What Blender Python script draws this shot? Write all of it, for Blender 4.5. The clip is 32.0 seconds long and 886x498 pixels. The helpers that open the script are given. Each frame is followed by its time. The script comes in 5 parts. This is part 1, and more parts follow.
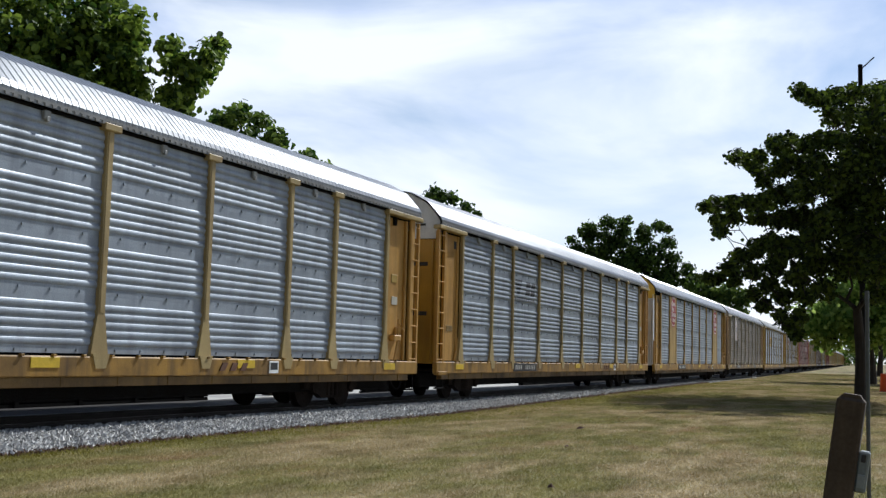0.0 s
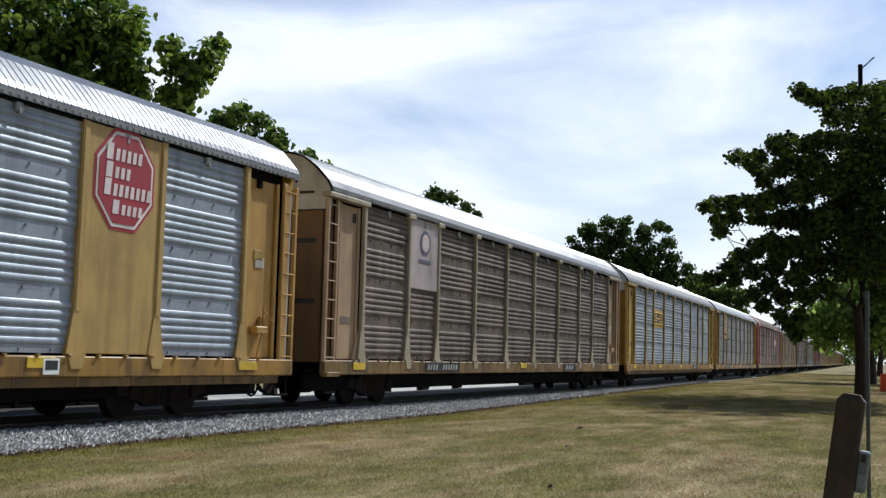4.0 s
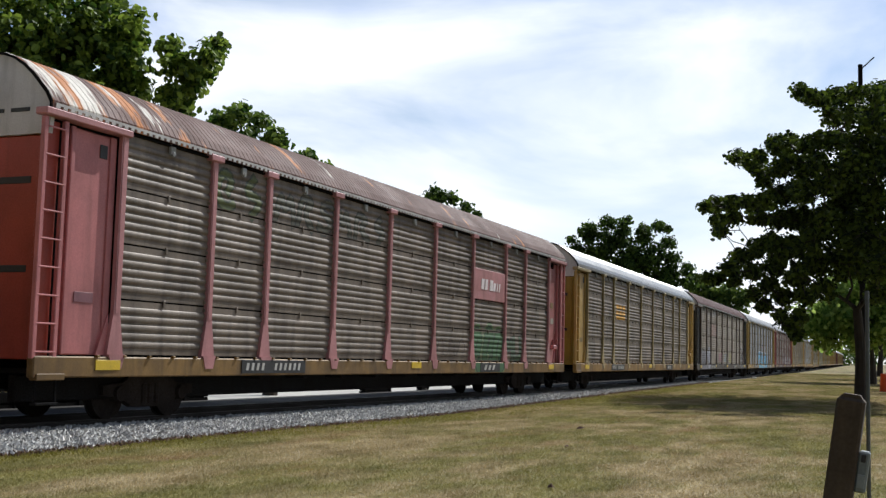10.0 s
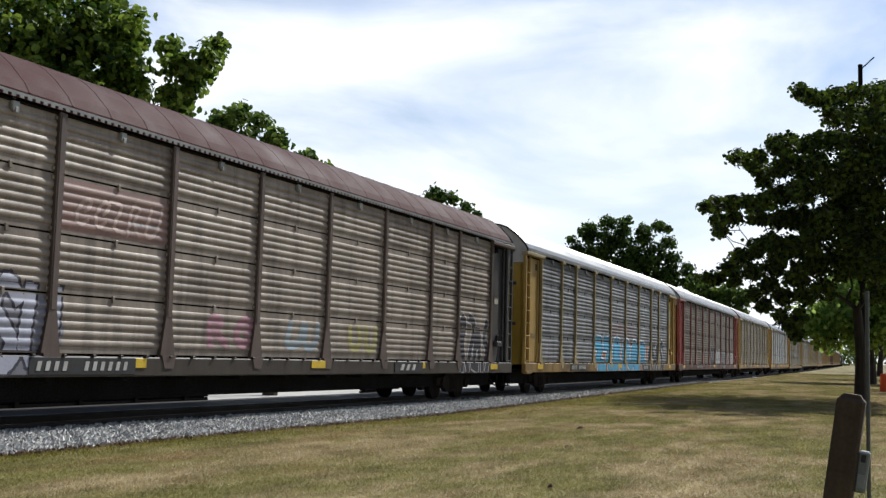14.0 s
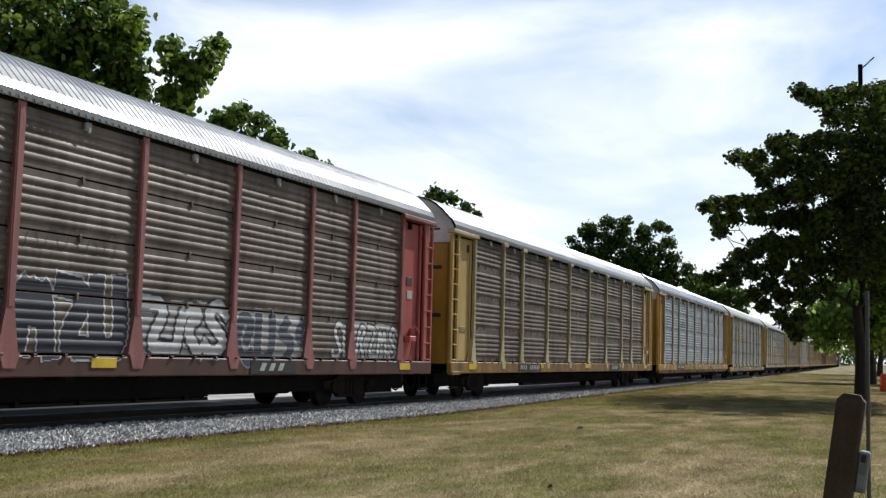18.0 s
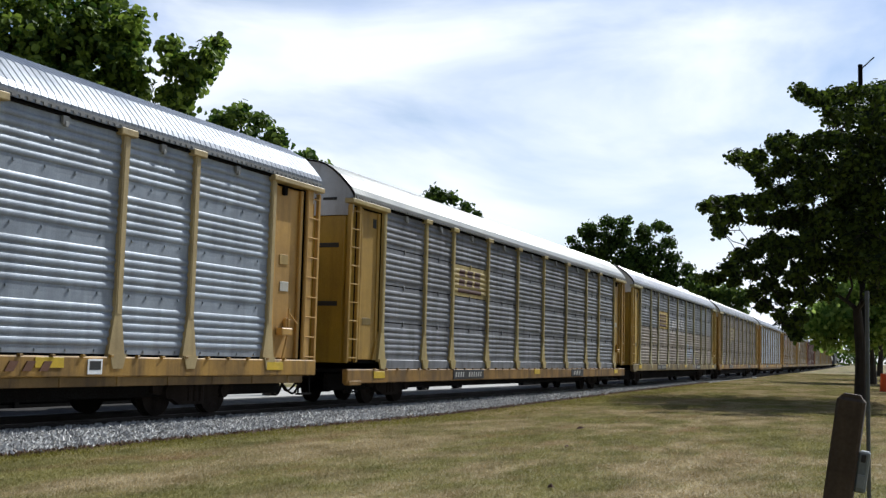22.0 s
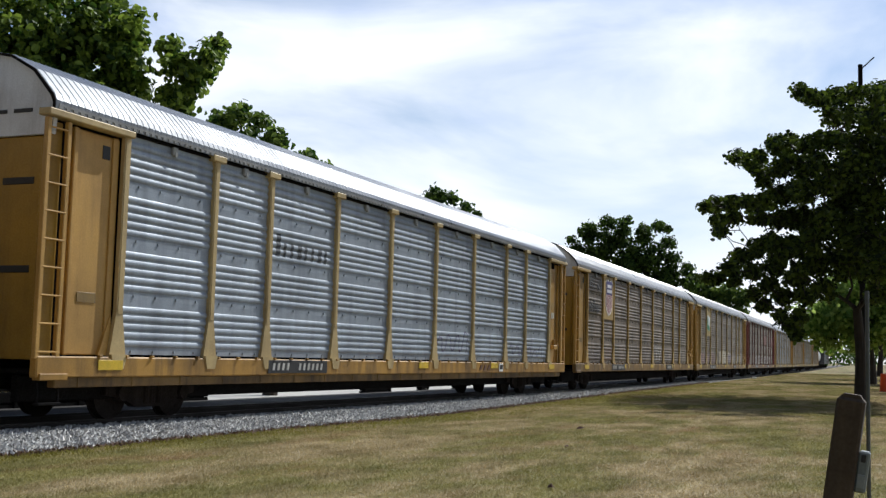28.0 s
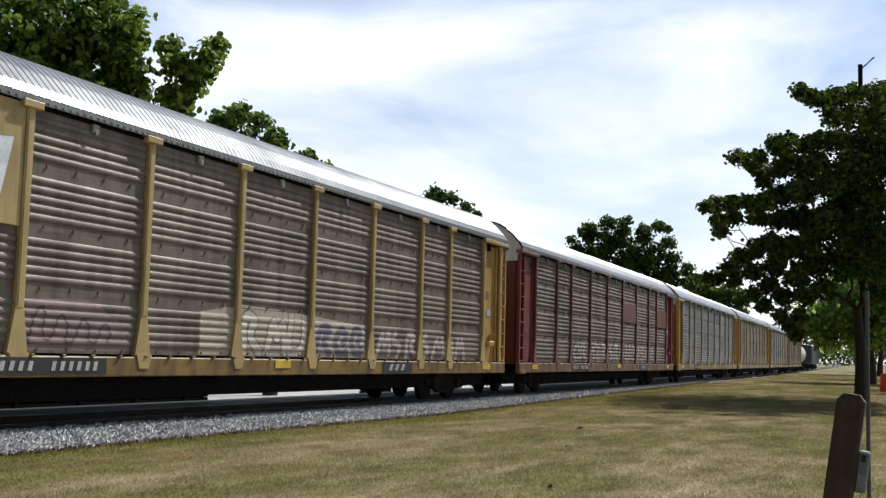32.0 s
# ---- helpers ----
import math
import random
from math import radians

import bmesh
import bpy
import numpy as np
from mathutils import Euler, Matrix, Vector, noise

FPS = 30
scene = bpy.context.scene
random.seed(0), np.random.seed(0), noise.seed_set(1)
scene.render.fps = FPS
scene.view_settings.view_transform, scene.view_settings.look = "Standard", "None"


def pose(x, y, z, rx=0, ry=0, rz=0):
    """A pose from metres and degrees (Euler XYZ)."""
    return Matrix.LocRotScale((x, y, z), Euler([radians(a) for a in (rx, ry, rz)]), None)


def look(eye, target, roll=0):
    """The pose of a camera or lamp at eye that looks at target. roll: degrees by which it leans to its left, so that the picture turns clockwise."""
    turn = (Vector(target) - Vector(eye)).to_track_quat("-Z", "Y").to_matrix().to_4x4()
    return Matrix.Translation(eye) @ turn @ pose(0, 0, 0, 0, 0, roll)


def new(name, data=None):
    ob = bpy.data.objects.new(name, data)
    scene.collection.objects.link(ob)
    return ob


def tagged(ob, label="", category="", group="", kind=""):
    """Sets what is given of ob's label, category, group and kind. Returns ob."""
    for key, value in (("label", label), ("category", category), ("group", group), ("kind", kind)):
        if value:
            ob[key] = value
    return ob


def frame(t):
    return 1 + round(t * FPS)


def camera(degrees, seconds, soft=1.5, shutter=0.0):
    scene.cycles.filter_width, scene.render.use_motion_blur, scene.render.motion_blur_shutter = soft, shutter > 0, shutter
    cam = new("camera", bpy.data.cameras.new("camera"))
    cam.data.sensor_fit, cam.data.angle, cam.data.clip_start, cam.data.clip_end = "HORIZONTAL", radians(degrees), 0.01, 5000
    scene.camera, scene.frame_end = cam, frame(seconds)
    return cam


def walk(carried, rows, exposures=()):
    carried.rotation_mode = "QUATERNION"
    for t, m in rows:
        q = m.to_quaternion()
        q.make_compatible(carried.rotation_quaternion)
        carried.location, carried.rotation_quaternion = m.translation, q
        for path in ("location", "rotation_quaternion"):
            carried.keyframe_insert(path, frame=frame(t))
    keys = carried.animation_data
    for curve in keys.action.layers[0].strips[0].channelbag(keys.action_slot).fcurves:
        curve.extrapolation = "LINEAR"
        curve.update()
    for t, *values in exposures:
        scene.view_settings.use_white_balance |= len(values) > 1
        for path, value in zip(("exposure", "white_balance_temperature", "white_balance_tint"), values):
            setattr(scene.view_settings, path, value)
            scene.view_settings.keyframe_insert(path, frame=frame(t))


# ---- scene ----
# The camera stands on the lawn beside a railway line; z = 0 is the lawn near it.
EYE = (0.0, 0.0, 1.33)
AIM = (-4.0355, 9.0991, 2.2902)
# the clip's camera closes down and cools a little while bright silver cars pass
EXPOSURES = [(0.0, -0.1, 5800, 9), (3.5, -0.1, 5800, 9), (6.0, -0.03, 5980, 9), (9.0, 0.0, 6030, 9), (14.5, 0.02, 6050, 9), (18.0, 0.0, 5980, 9), (21.0, -0.06, 5830, 9), (25.0, -0.04, 5880, 9), (28.0, -0.05, 5940, 9), (32.0, 0.0, 6020, 9)]
cam = camera(42.81, 32.0, soft=1.38)
walk(cam, [(0.0, look(EYE, AIM, 1.477)), (32.0, look(EYE, AIM, 1.477))], EXPOSURES)

# ---- world, sun ----
SUN_DIR = Vector((0.21, 0.80, 0.88)).normalized()
world = bpy.data.worlds.new("sky")
scene.world = world
world.use_nodes = True
wn, wl = world.node_tree.nodes, world.node_tree.links
wn.clear()
w_out = wn.new("ShaderNodeOutputWorld")
w_bg = wn.new("ShaderNodeBackground")
w_bg.inputs["Strength"].default_value = 0.105
sky = wn.new("ShaderNodeTexSky")
sky.sky_type = "NISHITA"
sky.sun_disc = False
sky.sun_elevation = math.asin(SUN_DIR.z)
sky.sun_rotation = math.atan2(SUN_DIR.x, SUN_DIR.y)
sky.air_density, sky.dust_density, sky.ozone_density = 1.0, 1.2, 1.5
w_co = wn.new("ShaderNodeTexCoord")
w_map = wn.new("ShaderNodeMapping")
w_map.inputs["Scale"].default_value = (1.0, 1.0, 2.6)
w_map.inputs["Location"].default_value = (0.35, 0.1, 0.0)
cl1 = wn.new("ShaderNodeTexNoise")
cl1.inputs["Scale"].default_value, cl1.inputs["Detail"].default_value = 2.3, 7.0
cl1.inputs["Roughness"].default_value, cl1.inputs["Distortion"].default_value = 0.52, 0.5
cl_r = wn.new("ShaderNodeValToRGB")
cl_r.color_ramp.elements[0].position, cl_r.color_ramp.elements[1].position = 0.33, 0.55
cl2 = wn.new("ShaderNodeTexNoise")
cl2.inputs["Scale"].default_value, cl2.inputs["Detail"].default_value = 5.0, 6.0
cl_c = wn.new("ShaderNodeValToRGB")
cl_c.color_ramp.elements[0].color, cl_c.color_ramp.elements[1].color = (6.6, 7.4, 9.8, 1), (10.6, 10.6, 10.6, 1)
cl_c.color_ramp.elements[0].position, cl_c.color_ramp.elements[1].position = 0.24, 0.52
w_mix = wn.new("ShaderNodeMix")
w_mix.data_type = "RGBA"
wl.new(w_co.outputs["Generated"], w_map.inputs["Vector"])
wl.new(w_map.outputs["Vector"], cl1.inputs["Vector"])
wl.new(w_map.outputs["Vector"], cl2.inputs["Vector"])
w_sep = wn.new("ShaderNodeSeparateXYZ")
wl.new(w_co.outputs["Generated"], w_sep.inputs[0])
w_high = wn.new("ShaderNodeMapRange")
w_high.interpolation_type = "SMOOTHSTEP"
w_high.inputs["From Min"].default_value, w_high.inputs["From Max"].default_value = 0.06, 0.60
w_high.inputs["To Min"].default_value, w_high.inputs["To Max"].default_value = -0.07, 0.42
wl.new(w_sep.outputs["Z"], w_high.inputs["Value"])
w_less = wn.new("ShaderNodeMath")
w_less.operation = "SUBTRACT"
wl.new(cl1.outputs["Fac"], w_less.inputs[0])
wl.new(w_high.outputs[0], w_less.inputs[1])
wl.new(w_less.outputs[0], cl_r.inputs["Fac"])
w_tint = wn.new("ShaderNodeMapRange")
w_tint.inputs["From Min"].default_value, w_tint.inputs["From Max"].default_value = 0.06, 0.34
w_tint.inputs["To Min"].default_value, w_tint.inputs["To Max"].default_value = -0.18, 0.12
wl.new(w_sep.outputs["Z"], w_tint.inputs["Value"])
w_thin = wn.new("ShaderNodeMath")
w_thin.operation = "SUBTRACT"
wl.new(cl2.outputs["Fac"], w_thin.inputs[0])
wl.new(w_tint.outputs[0], w_thin.inputs[1])
wl.new(w_thin.outputs[0], cl_c.inputs["Fac"])
wl.new(cl_r.outputs["Color"], w_mix.inputs["Factor"])
wl.new(sky.outputs["Color"], w_mix.inputs["A"])
wl.new(cl_c.outputs["Color"], w_mix.inputs["B"])
# thin clouds glow towards the sun and are duller away from it
w_dot = wn.new("ShaderNodeVectorMath")
w_dot.operation = "DOT_PRODUCT"
w_dot.inputs[1].default_value = SUN_DIR
wl.new(w_co.outputs["Generated"], w_dot.inputs[0])
w_glow = wn.new("ShaderNodeMapRange")
w_glow.inputs["From Min"].default_value, w_glow.inputs["From Max"].default_value = -0.3, 0.6
w_glow.inputs["To Min"].default_value, w_glow.inputs["To Max"].default_value = 0.38, 1.0
wl.new(w_dot.outputs["Value"], w_glow.inputs["Value"])
w_lit = wn.new("ShaderNodeVectorMath")
w_lit.operation = "SCALE"
wl.new(w_mix.outputs["Result"], w_lit.inputs[0])
wl.new(w_glow.outputs[0], w_lit.inputs["Scale"])
wl.new(w_lit.outputs["Vector"], w_bg.inputs["Color"])
wl.new(w_bg.outputs["Background"], w_out.inputs["Surface"])
sun = new("sun", bpy.data.lights.new("sun", "SUN"))
sun.data.energy, sun.data.angle, sun.data.color = 4.9, radians(0.6), (1.0, 0.96, 0.88)
sun.matrix_world = look(SUN_DIR * 60, (0, 0, 0))

# ---- the line of the track and the lie of the land ----
BEND, RISE, REACH, SIDE = 0.0612, 0.00467, 72.75, -12.13


def bow(y):
    return math.sqrt(y * y + REACH * REACH) - REACH if y > 0 else 0.0


def side_x(y):
    """The near side of the cars at y."""
    return SIDE - BEND * bow(y)


def track_z(y):
    """The top of the rails."""
    return 0.15 + RISE * bow(y)


def lawn_z(y):
    return -0.055 + 0.0048 * min(max(y, 0.0), 1500.0)


# ---- materials ----
def lin(r, g, b):
    return tuple((c / 255 / 12.92) if c / 255 <= 0.04045 else ((c / 255 + 0.055) / 1.055) ** 2.4 for c in (r, g, b)) + (1.0,)


MATS = {}


def shader(name):
    m = bpy.data.materials.new(name)
    m.use_nodes = True
    n, l = m.node_tree.nodes, m.node_tree.links
    return m, n, l, n["Principled BSDF"]


def noise_node(n, l, scale, detail=4.0, rough=0.55, stretch=None, coord="Object", shift=True, tinted=False):
    co = n.new("ShaderNodeTexCoord")
    mp = n.new("ShaderNodeMapping")
    if stretch:
        mp.inputs["Scale"].default_value = stretch
    l.new(co.outputs[coord], mp.inputs["Vector"])
    if shift:
        info = n.new("ShaderNodeObjectInfo")
        mul = n.new("ShaderNodeMath")
        mul.operation = "MULTIPLY"
        mul.inputs[1].default_value = 37.0
        l.new(info.outputs["Random"], mul.inputs[0])
        if tinted:
            mul = n.new("ShaderNodeVectorMath")
            mul.operation = "SCALE"
            mul.inputs["Scale"].default_value = 37.0
            l.new(info.outputs["Color"], mul.inputs[0])
        l.new(mul.outputs[0], mp.inputs["Location"])
    tx = n.new("ShaderNodeTexNoise")
    tx.inputs["Scale"].default_value, tx.inputs["Detail"].default_value, tx.inputs["Roughness"].default_value = scale, detail, rough
    l.new(mp.outputs["Vector"], tx.inputs["Vector"])
    return tx.outputs["Fac"]


def ramp(n, l, fac, lo, hi, c0=(0, 0, 0, 1), c1=(1, 1, 1, 1)):
    r = n.new("ShaderNodeValToRGB")
    r.color_ramp.elements[0].position, r.color_ramp.elements[1].position = lo, hi
    r.color_ramp.elements[0].color, r.color_ramp.elements[1].color = c0, c1
    l.new(fac, r.inputs["Fac"])
    return r.outputs["Color"]


def blend(n, l, fac, a, b):
    m = n.new("ShaderNodeMix")
    m.data_type = "RGBA"
    for key, v in (("Factor", fac), ("A", a), ("B", b)):
        if isinstance(v, (tuple, float)):
            m.inputs[key].default_value = v
        else:
            l.new(v, m.inputs[key])
    return m.outputs["Result"]


def bump(n, l, fac, bsdf, strength=0.3, distance=0.02):
    b = n.new("ShaderNodeBump")
    b.inputs["Strength"].default_value, b.inputs["Distance"].default_value = strength, distance
    l.new(fac, b.inputs["Height"])
    l.new(b.outputs["Normal"], bsdf.inputs["Normal"])


def painted(name, rgb, dirt=(70, 58, 44), amount=0.5, rough=0.5, metal=0.0, streak=True):
    """Weathered paint or sheet metal: broad stains, streaks that run down, fine grain."""
    if name in MATS:
        return MATS[name]
    m, n, l, bs = shader(name)
    base, stain = lin(*rgb), lin(*dirt)
    broad = noise_node(n, l, 0.9, 5.0, 0.6)
    runs = noise_node(n, l, 3.0, 4.0, 0.6, (1.1, 1.1, 0.12) if streak else (1, 1, 1), tinted=streak)
    fine = noise_node(n, l, 42.0, 3.0, 0.6)
    pale = tuple(min(1.0, c * 1.22 + 0.015) for c in base[:3]) + (1.0,)
    tone = blend(n, l, ramp(n, l, fine, 0.3, 0.7), base, pale)
    f1 = ramp(n, l, broad, 0.42, 0.75, (0, 0, 0, 1), (amount,) * 3 + (1,))
    f2 = ramp(n, l, runs, 0.47, 0.72, (0, 0, 0, 1), (min(amount * 0.95, 0.85),) * 3 + (1,))
    col = blend(n, l, f2, blend(n, l, f1, tone, stain), stain)
    l.new(col, bs.inputs["Base Color"])
    l.new(ramp(n, l, broad, 0.2, 0.8, (rough - 0.1,) * 3 + (1,), (rough + 0.15,) * 3 + (1,)), bs.inputs["Roughness"])
    bs.inputs["Metallic"].default_value = metal
    bump(n, l, fine, bs, 0.12, 0.004)
    MATS[name] = m
    return m


def plain(name, rgb, rough=0.6, metal=0.0):
    return painted(name, rgb, (40, 36, 32), 0.25, rough, metal, False)


def leaf_mat(name, dark, light, shine=0.45, thin=0.28):
    m, n, l, bs = shader(name)
    geo = n.new("ShaderNodeNewGeometry")
    col = ramp(n, l, geo.outputs["Random Per Island"], 0.1, 0.95, lin(*dark), lin(*light))
    l.new(col, bs.inputs["Base Color"])
    bs.inputs["Roughness"].default_value = shine
    bs.inputs["Specular IOR Level"].default_value = 0.22
    tr = n.new("ShaderNodeBsdfTranslucent")
    l.new(col, tr.inputs["Color"])
    mx = n.new("ShaderNodeMixShader")
    mx.inputs["Fac"].default_value = thin
    l.new(bs.outputs["BSDF"], mx.inputs[1])
    l.new(tr.outputs["BSDF"], mx.inputs[2])
    l.new(mx.outputs["Shader"], n["Material Output"].inputs["Surface"])
    return m


def lawn_mat(name, blades=False):
    """Mown grass: green, straw and bare brown patches drawn out along the mowing; blades: the same patches, varied from blade to blade."""
    m, n, l, bs = shader(name)
    big = noise_node(n, l, 0.55, 5.0, 0.6, (1.0, 0.42, 1.0), "Object", False)
    mid = noise_node(n, l, 1.7, 6.0, 0.65, (1.0, 0.4, 1.0), "Object", False)
    bare = noise_node(n, l, 0.75, 6.0, 0.68, (1.25, 0.5, 1.0), "Object", False)
    fine = noise_node(n, l, 24.0, 5.0, 0.75, None, "Object", False)
    dry = blend(n, l, ramp(n, l, mid, 0.36, 0.66), lin(148, 130, 92), lin(206, 187, 147))
    green = blend(n, l, ramp(n, l, mid, 0.34, 0.66), lin(106, 105, 54), lin(158, 151, 88))
    col = blend(n, l, ramp(n, l, big, 0.44, 0.56), green, dry)
    col = blend(n, l, ramp(n, l, bare, 0.54, 0.70, (0, 0, 0, 1), (0.75,) * 3 + (1,)), col, lin(160, 126, 92))
    if blades:
        geo = n.new("ShaderNodeNewGeometry")
        tone = n.new("ShaderNodeValToRGB")
        tone.color_ramp.elements[0].color, tone.color_ramp.elements[1].color = lin(90, 86, 46), lin(226, 210, 166)
        tone.color_ramp.elements.new(0.5).color = lin(146, 132, 84)
        l.new(geo.outputs["Random Per Island"], tone.inputs["Fac"])
        col = blend(n, l, 0.3, col, tone.outputs["Color"])
        tr = n.new("ShaderNodeBsdfTranslucent")
        l.new(col, tr.inputs["Color"])
        mx = n.new("ShaderNodeMixShader")
        mx.inputs["Fac"].default_value = 0.4
        l.new(bs.outputs["BSDF"], mx.inputs[1]), l.new(tr.outputs["BSDF"], mx.inputs[2])
        l.new(mx.outputs["Shader"], n["Material Output"].inputs["Surface"])
    else:
        # ground colour darkened, evenly and in fine mottles, in place of shade between blades
        col = blend(n, l, ramp(n, l, fine, 0.42, 0.66, (0, 0, 0, 1), (0.7,) * 3 + (1,)), blend(n, l, 0.3, col, lin(60, 54, 28)), lin(70, 62, 36))
        bump(n, l, fine, bs, 0.4, 0.03)
    l.new(col, bs.inputs["Base Color"])
    bs.inputs["Roughness"].default_value = 0.9
    bs.inputs["Specular IOR Level"].default_value = 0.15
    return m


def rock_mat(name, dark, light):
    m, n, l, bs = shader(name)
    geo = n.new("ShaderNodeNewGeometry")
    fine = noise_node(n, l, 30.0, 4.0, 0.6, None, "Object", False)
    col = ramp(n, l, geo.outputs["Random Per Island"], 0.0, 1.0, lin(*dark), lin(*light))
    col = blend(n, l, ramp(n, l, fine, 0.3, 0.7, (0, 0, 0, 1), (0.5,) * 3 + (1,)), col, lin(*dark))
    l.new(col, bs.inputs["Base Color"])
    bs.inputs["Roughness"].default_value = 0.85
    return m


M_LAWN = lawn_mat("lawn")
M_BLADE = lawn_mat("grass_blade", True)
M_STONE = rock_mat("ballast_stone", (132, 130, 125), (236, 233, 226))
M_SOIL = rock_mat("soil", (78, 56, 42), (132, 104, 80))
M_BED = painted("ballast_bed", (166, 162, 154), (128, 122, 118), 0.6, 0.9, 0.0, False)
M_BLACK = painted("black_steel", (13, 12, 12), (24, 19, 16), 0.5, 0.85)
# near-black of the added wall, put in place of darkness beyond the track
M_WALL_SHADE = painted("creosote", (7, 6, 6), (11, 9, 8), 0.5, 0.95)
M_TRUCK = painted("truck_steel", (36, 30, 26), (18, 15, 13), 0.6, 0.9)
M_RAIL = painted("rail_steel", (34, 28, 24), (22, 17, 14), 0.5, 0.5, 0.6, False)
M_TRACK_SHADE = painted("oily_ballast", (44, 40, 37), (24, 21, 19), 0.7, 0.95, 0.0, False)
M_TIE = painted("tie_wood", (30, 26, 24), (20, 18, 16), 0.6, 0.85, 0.0, False)
M_ROAD = painted("pale_concrete", (176, 172, 164), (128, 124, 116), 0.4, 0.9, 0.0, False)
M_BARK = painted("bark", (56, 48, 40), (30, 26, 21), 0.7, 0.9)
M_WOODPOST = painted("weathered_post", (80, 66, 50), (42, 36, 28), 0.7, 0.9)
M_GALV = painted("galvanised", (84, 88, 86), (58, 58, 54), 0.4, 0.5, 0.5)
for _m in (M_BLACK, M_WALL_SHADE, M_TRUCK):
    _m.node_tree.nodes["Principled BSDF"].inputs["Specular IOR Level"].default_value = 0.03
M_WHITE = plain("white_paint", (232, 232, 228))
M_DIM = plain("worn_white_paint", (176, 172, 164))
M_RUST = plain("rust_brown_paint", (96, 60, 34))
M_MARK = plain("black_plate", (30, 28, 27))
M_REFLECT = plain("yellow_reflector", (206, 172, 28), 0.45)


# ---- meshes ----
class Shape:
    """Collects faces for one mesh."""

    def __init__(self):
        self.v, self.f = [], []

    def add(self, verts, faces):
        o = len(self.v)
        self.v.extend(verts)
        self.f.extend([tuple(i + o for i in q) for q in faces])
        return self

    def box(self, x0, x1, y0, y1, z0, z1):
        return self.add([(x, y, z) for z in (z0, z1) for y in (y0, y1) for x in (x0, x1)],
                        [(0, 2, 3, 1), (4, 5, 7, 6), (0, 1, 5, 4), (2, 6, 7, 3), (0, 4, 6, 2), (1, 3, 7, 5)])

    def soft(self, x0, x1, y0, y1, z0, z1, c=0.012):
        """A box with chamfered edges."""
        lo, hi = (x0, y0, z0), (x1, y1, z1)
        ids, vs = {}, []
        for sx in (0, 1):
            for sy in (0, 1):
                for sz in (0, 1):
                    s = (sx, sy, sz)
                    for a in range(3):
                        p = [(hi[k] - c if s[k] else lo[k] + c) for k in range(3)]
                        p[a] = hi[a] if s[a] else lo[a]
                        ids[(s, a)] = len(vs)
                        vs.append(tuple(p))
        fs = []
        for a in range(3):
            b, d = (a + 1) % 3, (a + 2) % 3
            for sa in (0, 1):
                quad = []
                for sb, sd in ((0, 0), (1, 0), (1, 1), (0, 1)):
                    s = [0, 0, 0]
                    s[a], s[b], s[d] = sa, sb, sd
                    quad.append(ids[(tuple(s), a)])
                fs.append(tuple(quad if sa else quad[::-1]))
            for sb in (0, 1):
                for sd in (0, 1):
                    s0, s1 = [0, 0, 0], [0, 0, 0]
                    s0[a], s1[a] = 0, 1
                    s0[b] = s1[b] = sb
                    s0[d] = s1[d] = sd
                    q = (ids[(tuple(s0), b)], ids[(tuple(s1), b)], ids[(tuple(s1), d)], ids[(tuple(s0), d)])
                    fs.append(q if sb == sd else q[::-1])
        for sx in (0, 1):
            for sy in (0, 1):
                for sz in (0, 1):
                    q = tuple(ids[((sx, sy, sz), a)] for a in range(3))
                    fs.append(q if (sx + sy + sz) % 2 else q[::-1])
        return self.add(vs, fs)

    def rod(self, p, q, r0, r1=None, n=8):
        p, q = Vector(p), Vector(q)
        r1 = r0 if r1 is None else r1
        d = (q - p).normalized()
        a = d.orthogonal().normalized()
        b = d.cross(a)
        vs = []
        for c, r in ((p, r0), (q, r1)):
            for i in range(n):
                t = 2 * math.pi * i / n
                vs.append(tuple(c + a * (r * math.cos(t)) + b * (r * math.sin(t))))
        fs = [(i, (i + 1) % n, n + (i + 1) % n, n + i) for i in range(n)]
        return self.add(vs, fs + [tuple(range(n))[::-1], tuple(range(n, 2 * n))])

    def tube(self, pts, r, n=6):
        """A bent pipe through the points."""
        pts = [Vector(p) for p in pts]
        vs = []
        for i, p in enumerate(pts):
            d = (pts[min(i + 1, len(pts) - 1)] - pts[max(i - 1, 0)]).normalized()
            a = d.cross(Vector((1, 0, 0))).normalized()
            c = d.cross(a)
            vs += [tuple(p + a * (r * math.cos(6.2832 * k / n)) + c * (r * math.sin(6.2832 * k / n))) for k in range(n)]
        fs = [(j * n + k, j * n + (k + 1) % n, (j + 1) * n + (k + 1) % n, (j + 1) * n + k) for j in range(len(pts) - 1) for k in range(n)]
        return self.add(vs, fs + [tuple(range(n))[::-1], tuple(range(len(vs) - n, len(vs)))])

    def prism(self, outline, axis, a, b):
        """A closed outline in the two other axes, drawn out along axis from a to b."""
        n = len(outline)
        put = {"x": lambda u, v, w: (w, u, v), "y": lambda u, v, w: (u, w, v), "z": lambda u, v, w: (u, v, w)}[axis]
        vs = [put(u, v, a) for u, v in outline] + [put(u, v, b) for u, v in outline]
        fs = [(i, (i + 1) % n, n + (i + 1) % n, n + i) for i in range(n)]
        return self.add(vs, fs + [tuple(range(n))[::-1], tuple(range(n, 2 * n))])

    def mesh(self, name):
        me = bpy.data.meshes.new(name)
        me.from_pydata(self.v, [], self.f)
        bm = bmesh.new()
        bm.from_mesh(me)
        bmesh.ops.recalc_face_normals(bm, faces=bm.faces)
        bm.to_mesh(me)
        bm.free()
        return me

    def raw(self, name):
        me = bpy.data.meshes.new(name)
        me.from_pydata(self.v, [], self.f)
        return me


SEED = random.Random(4)


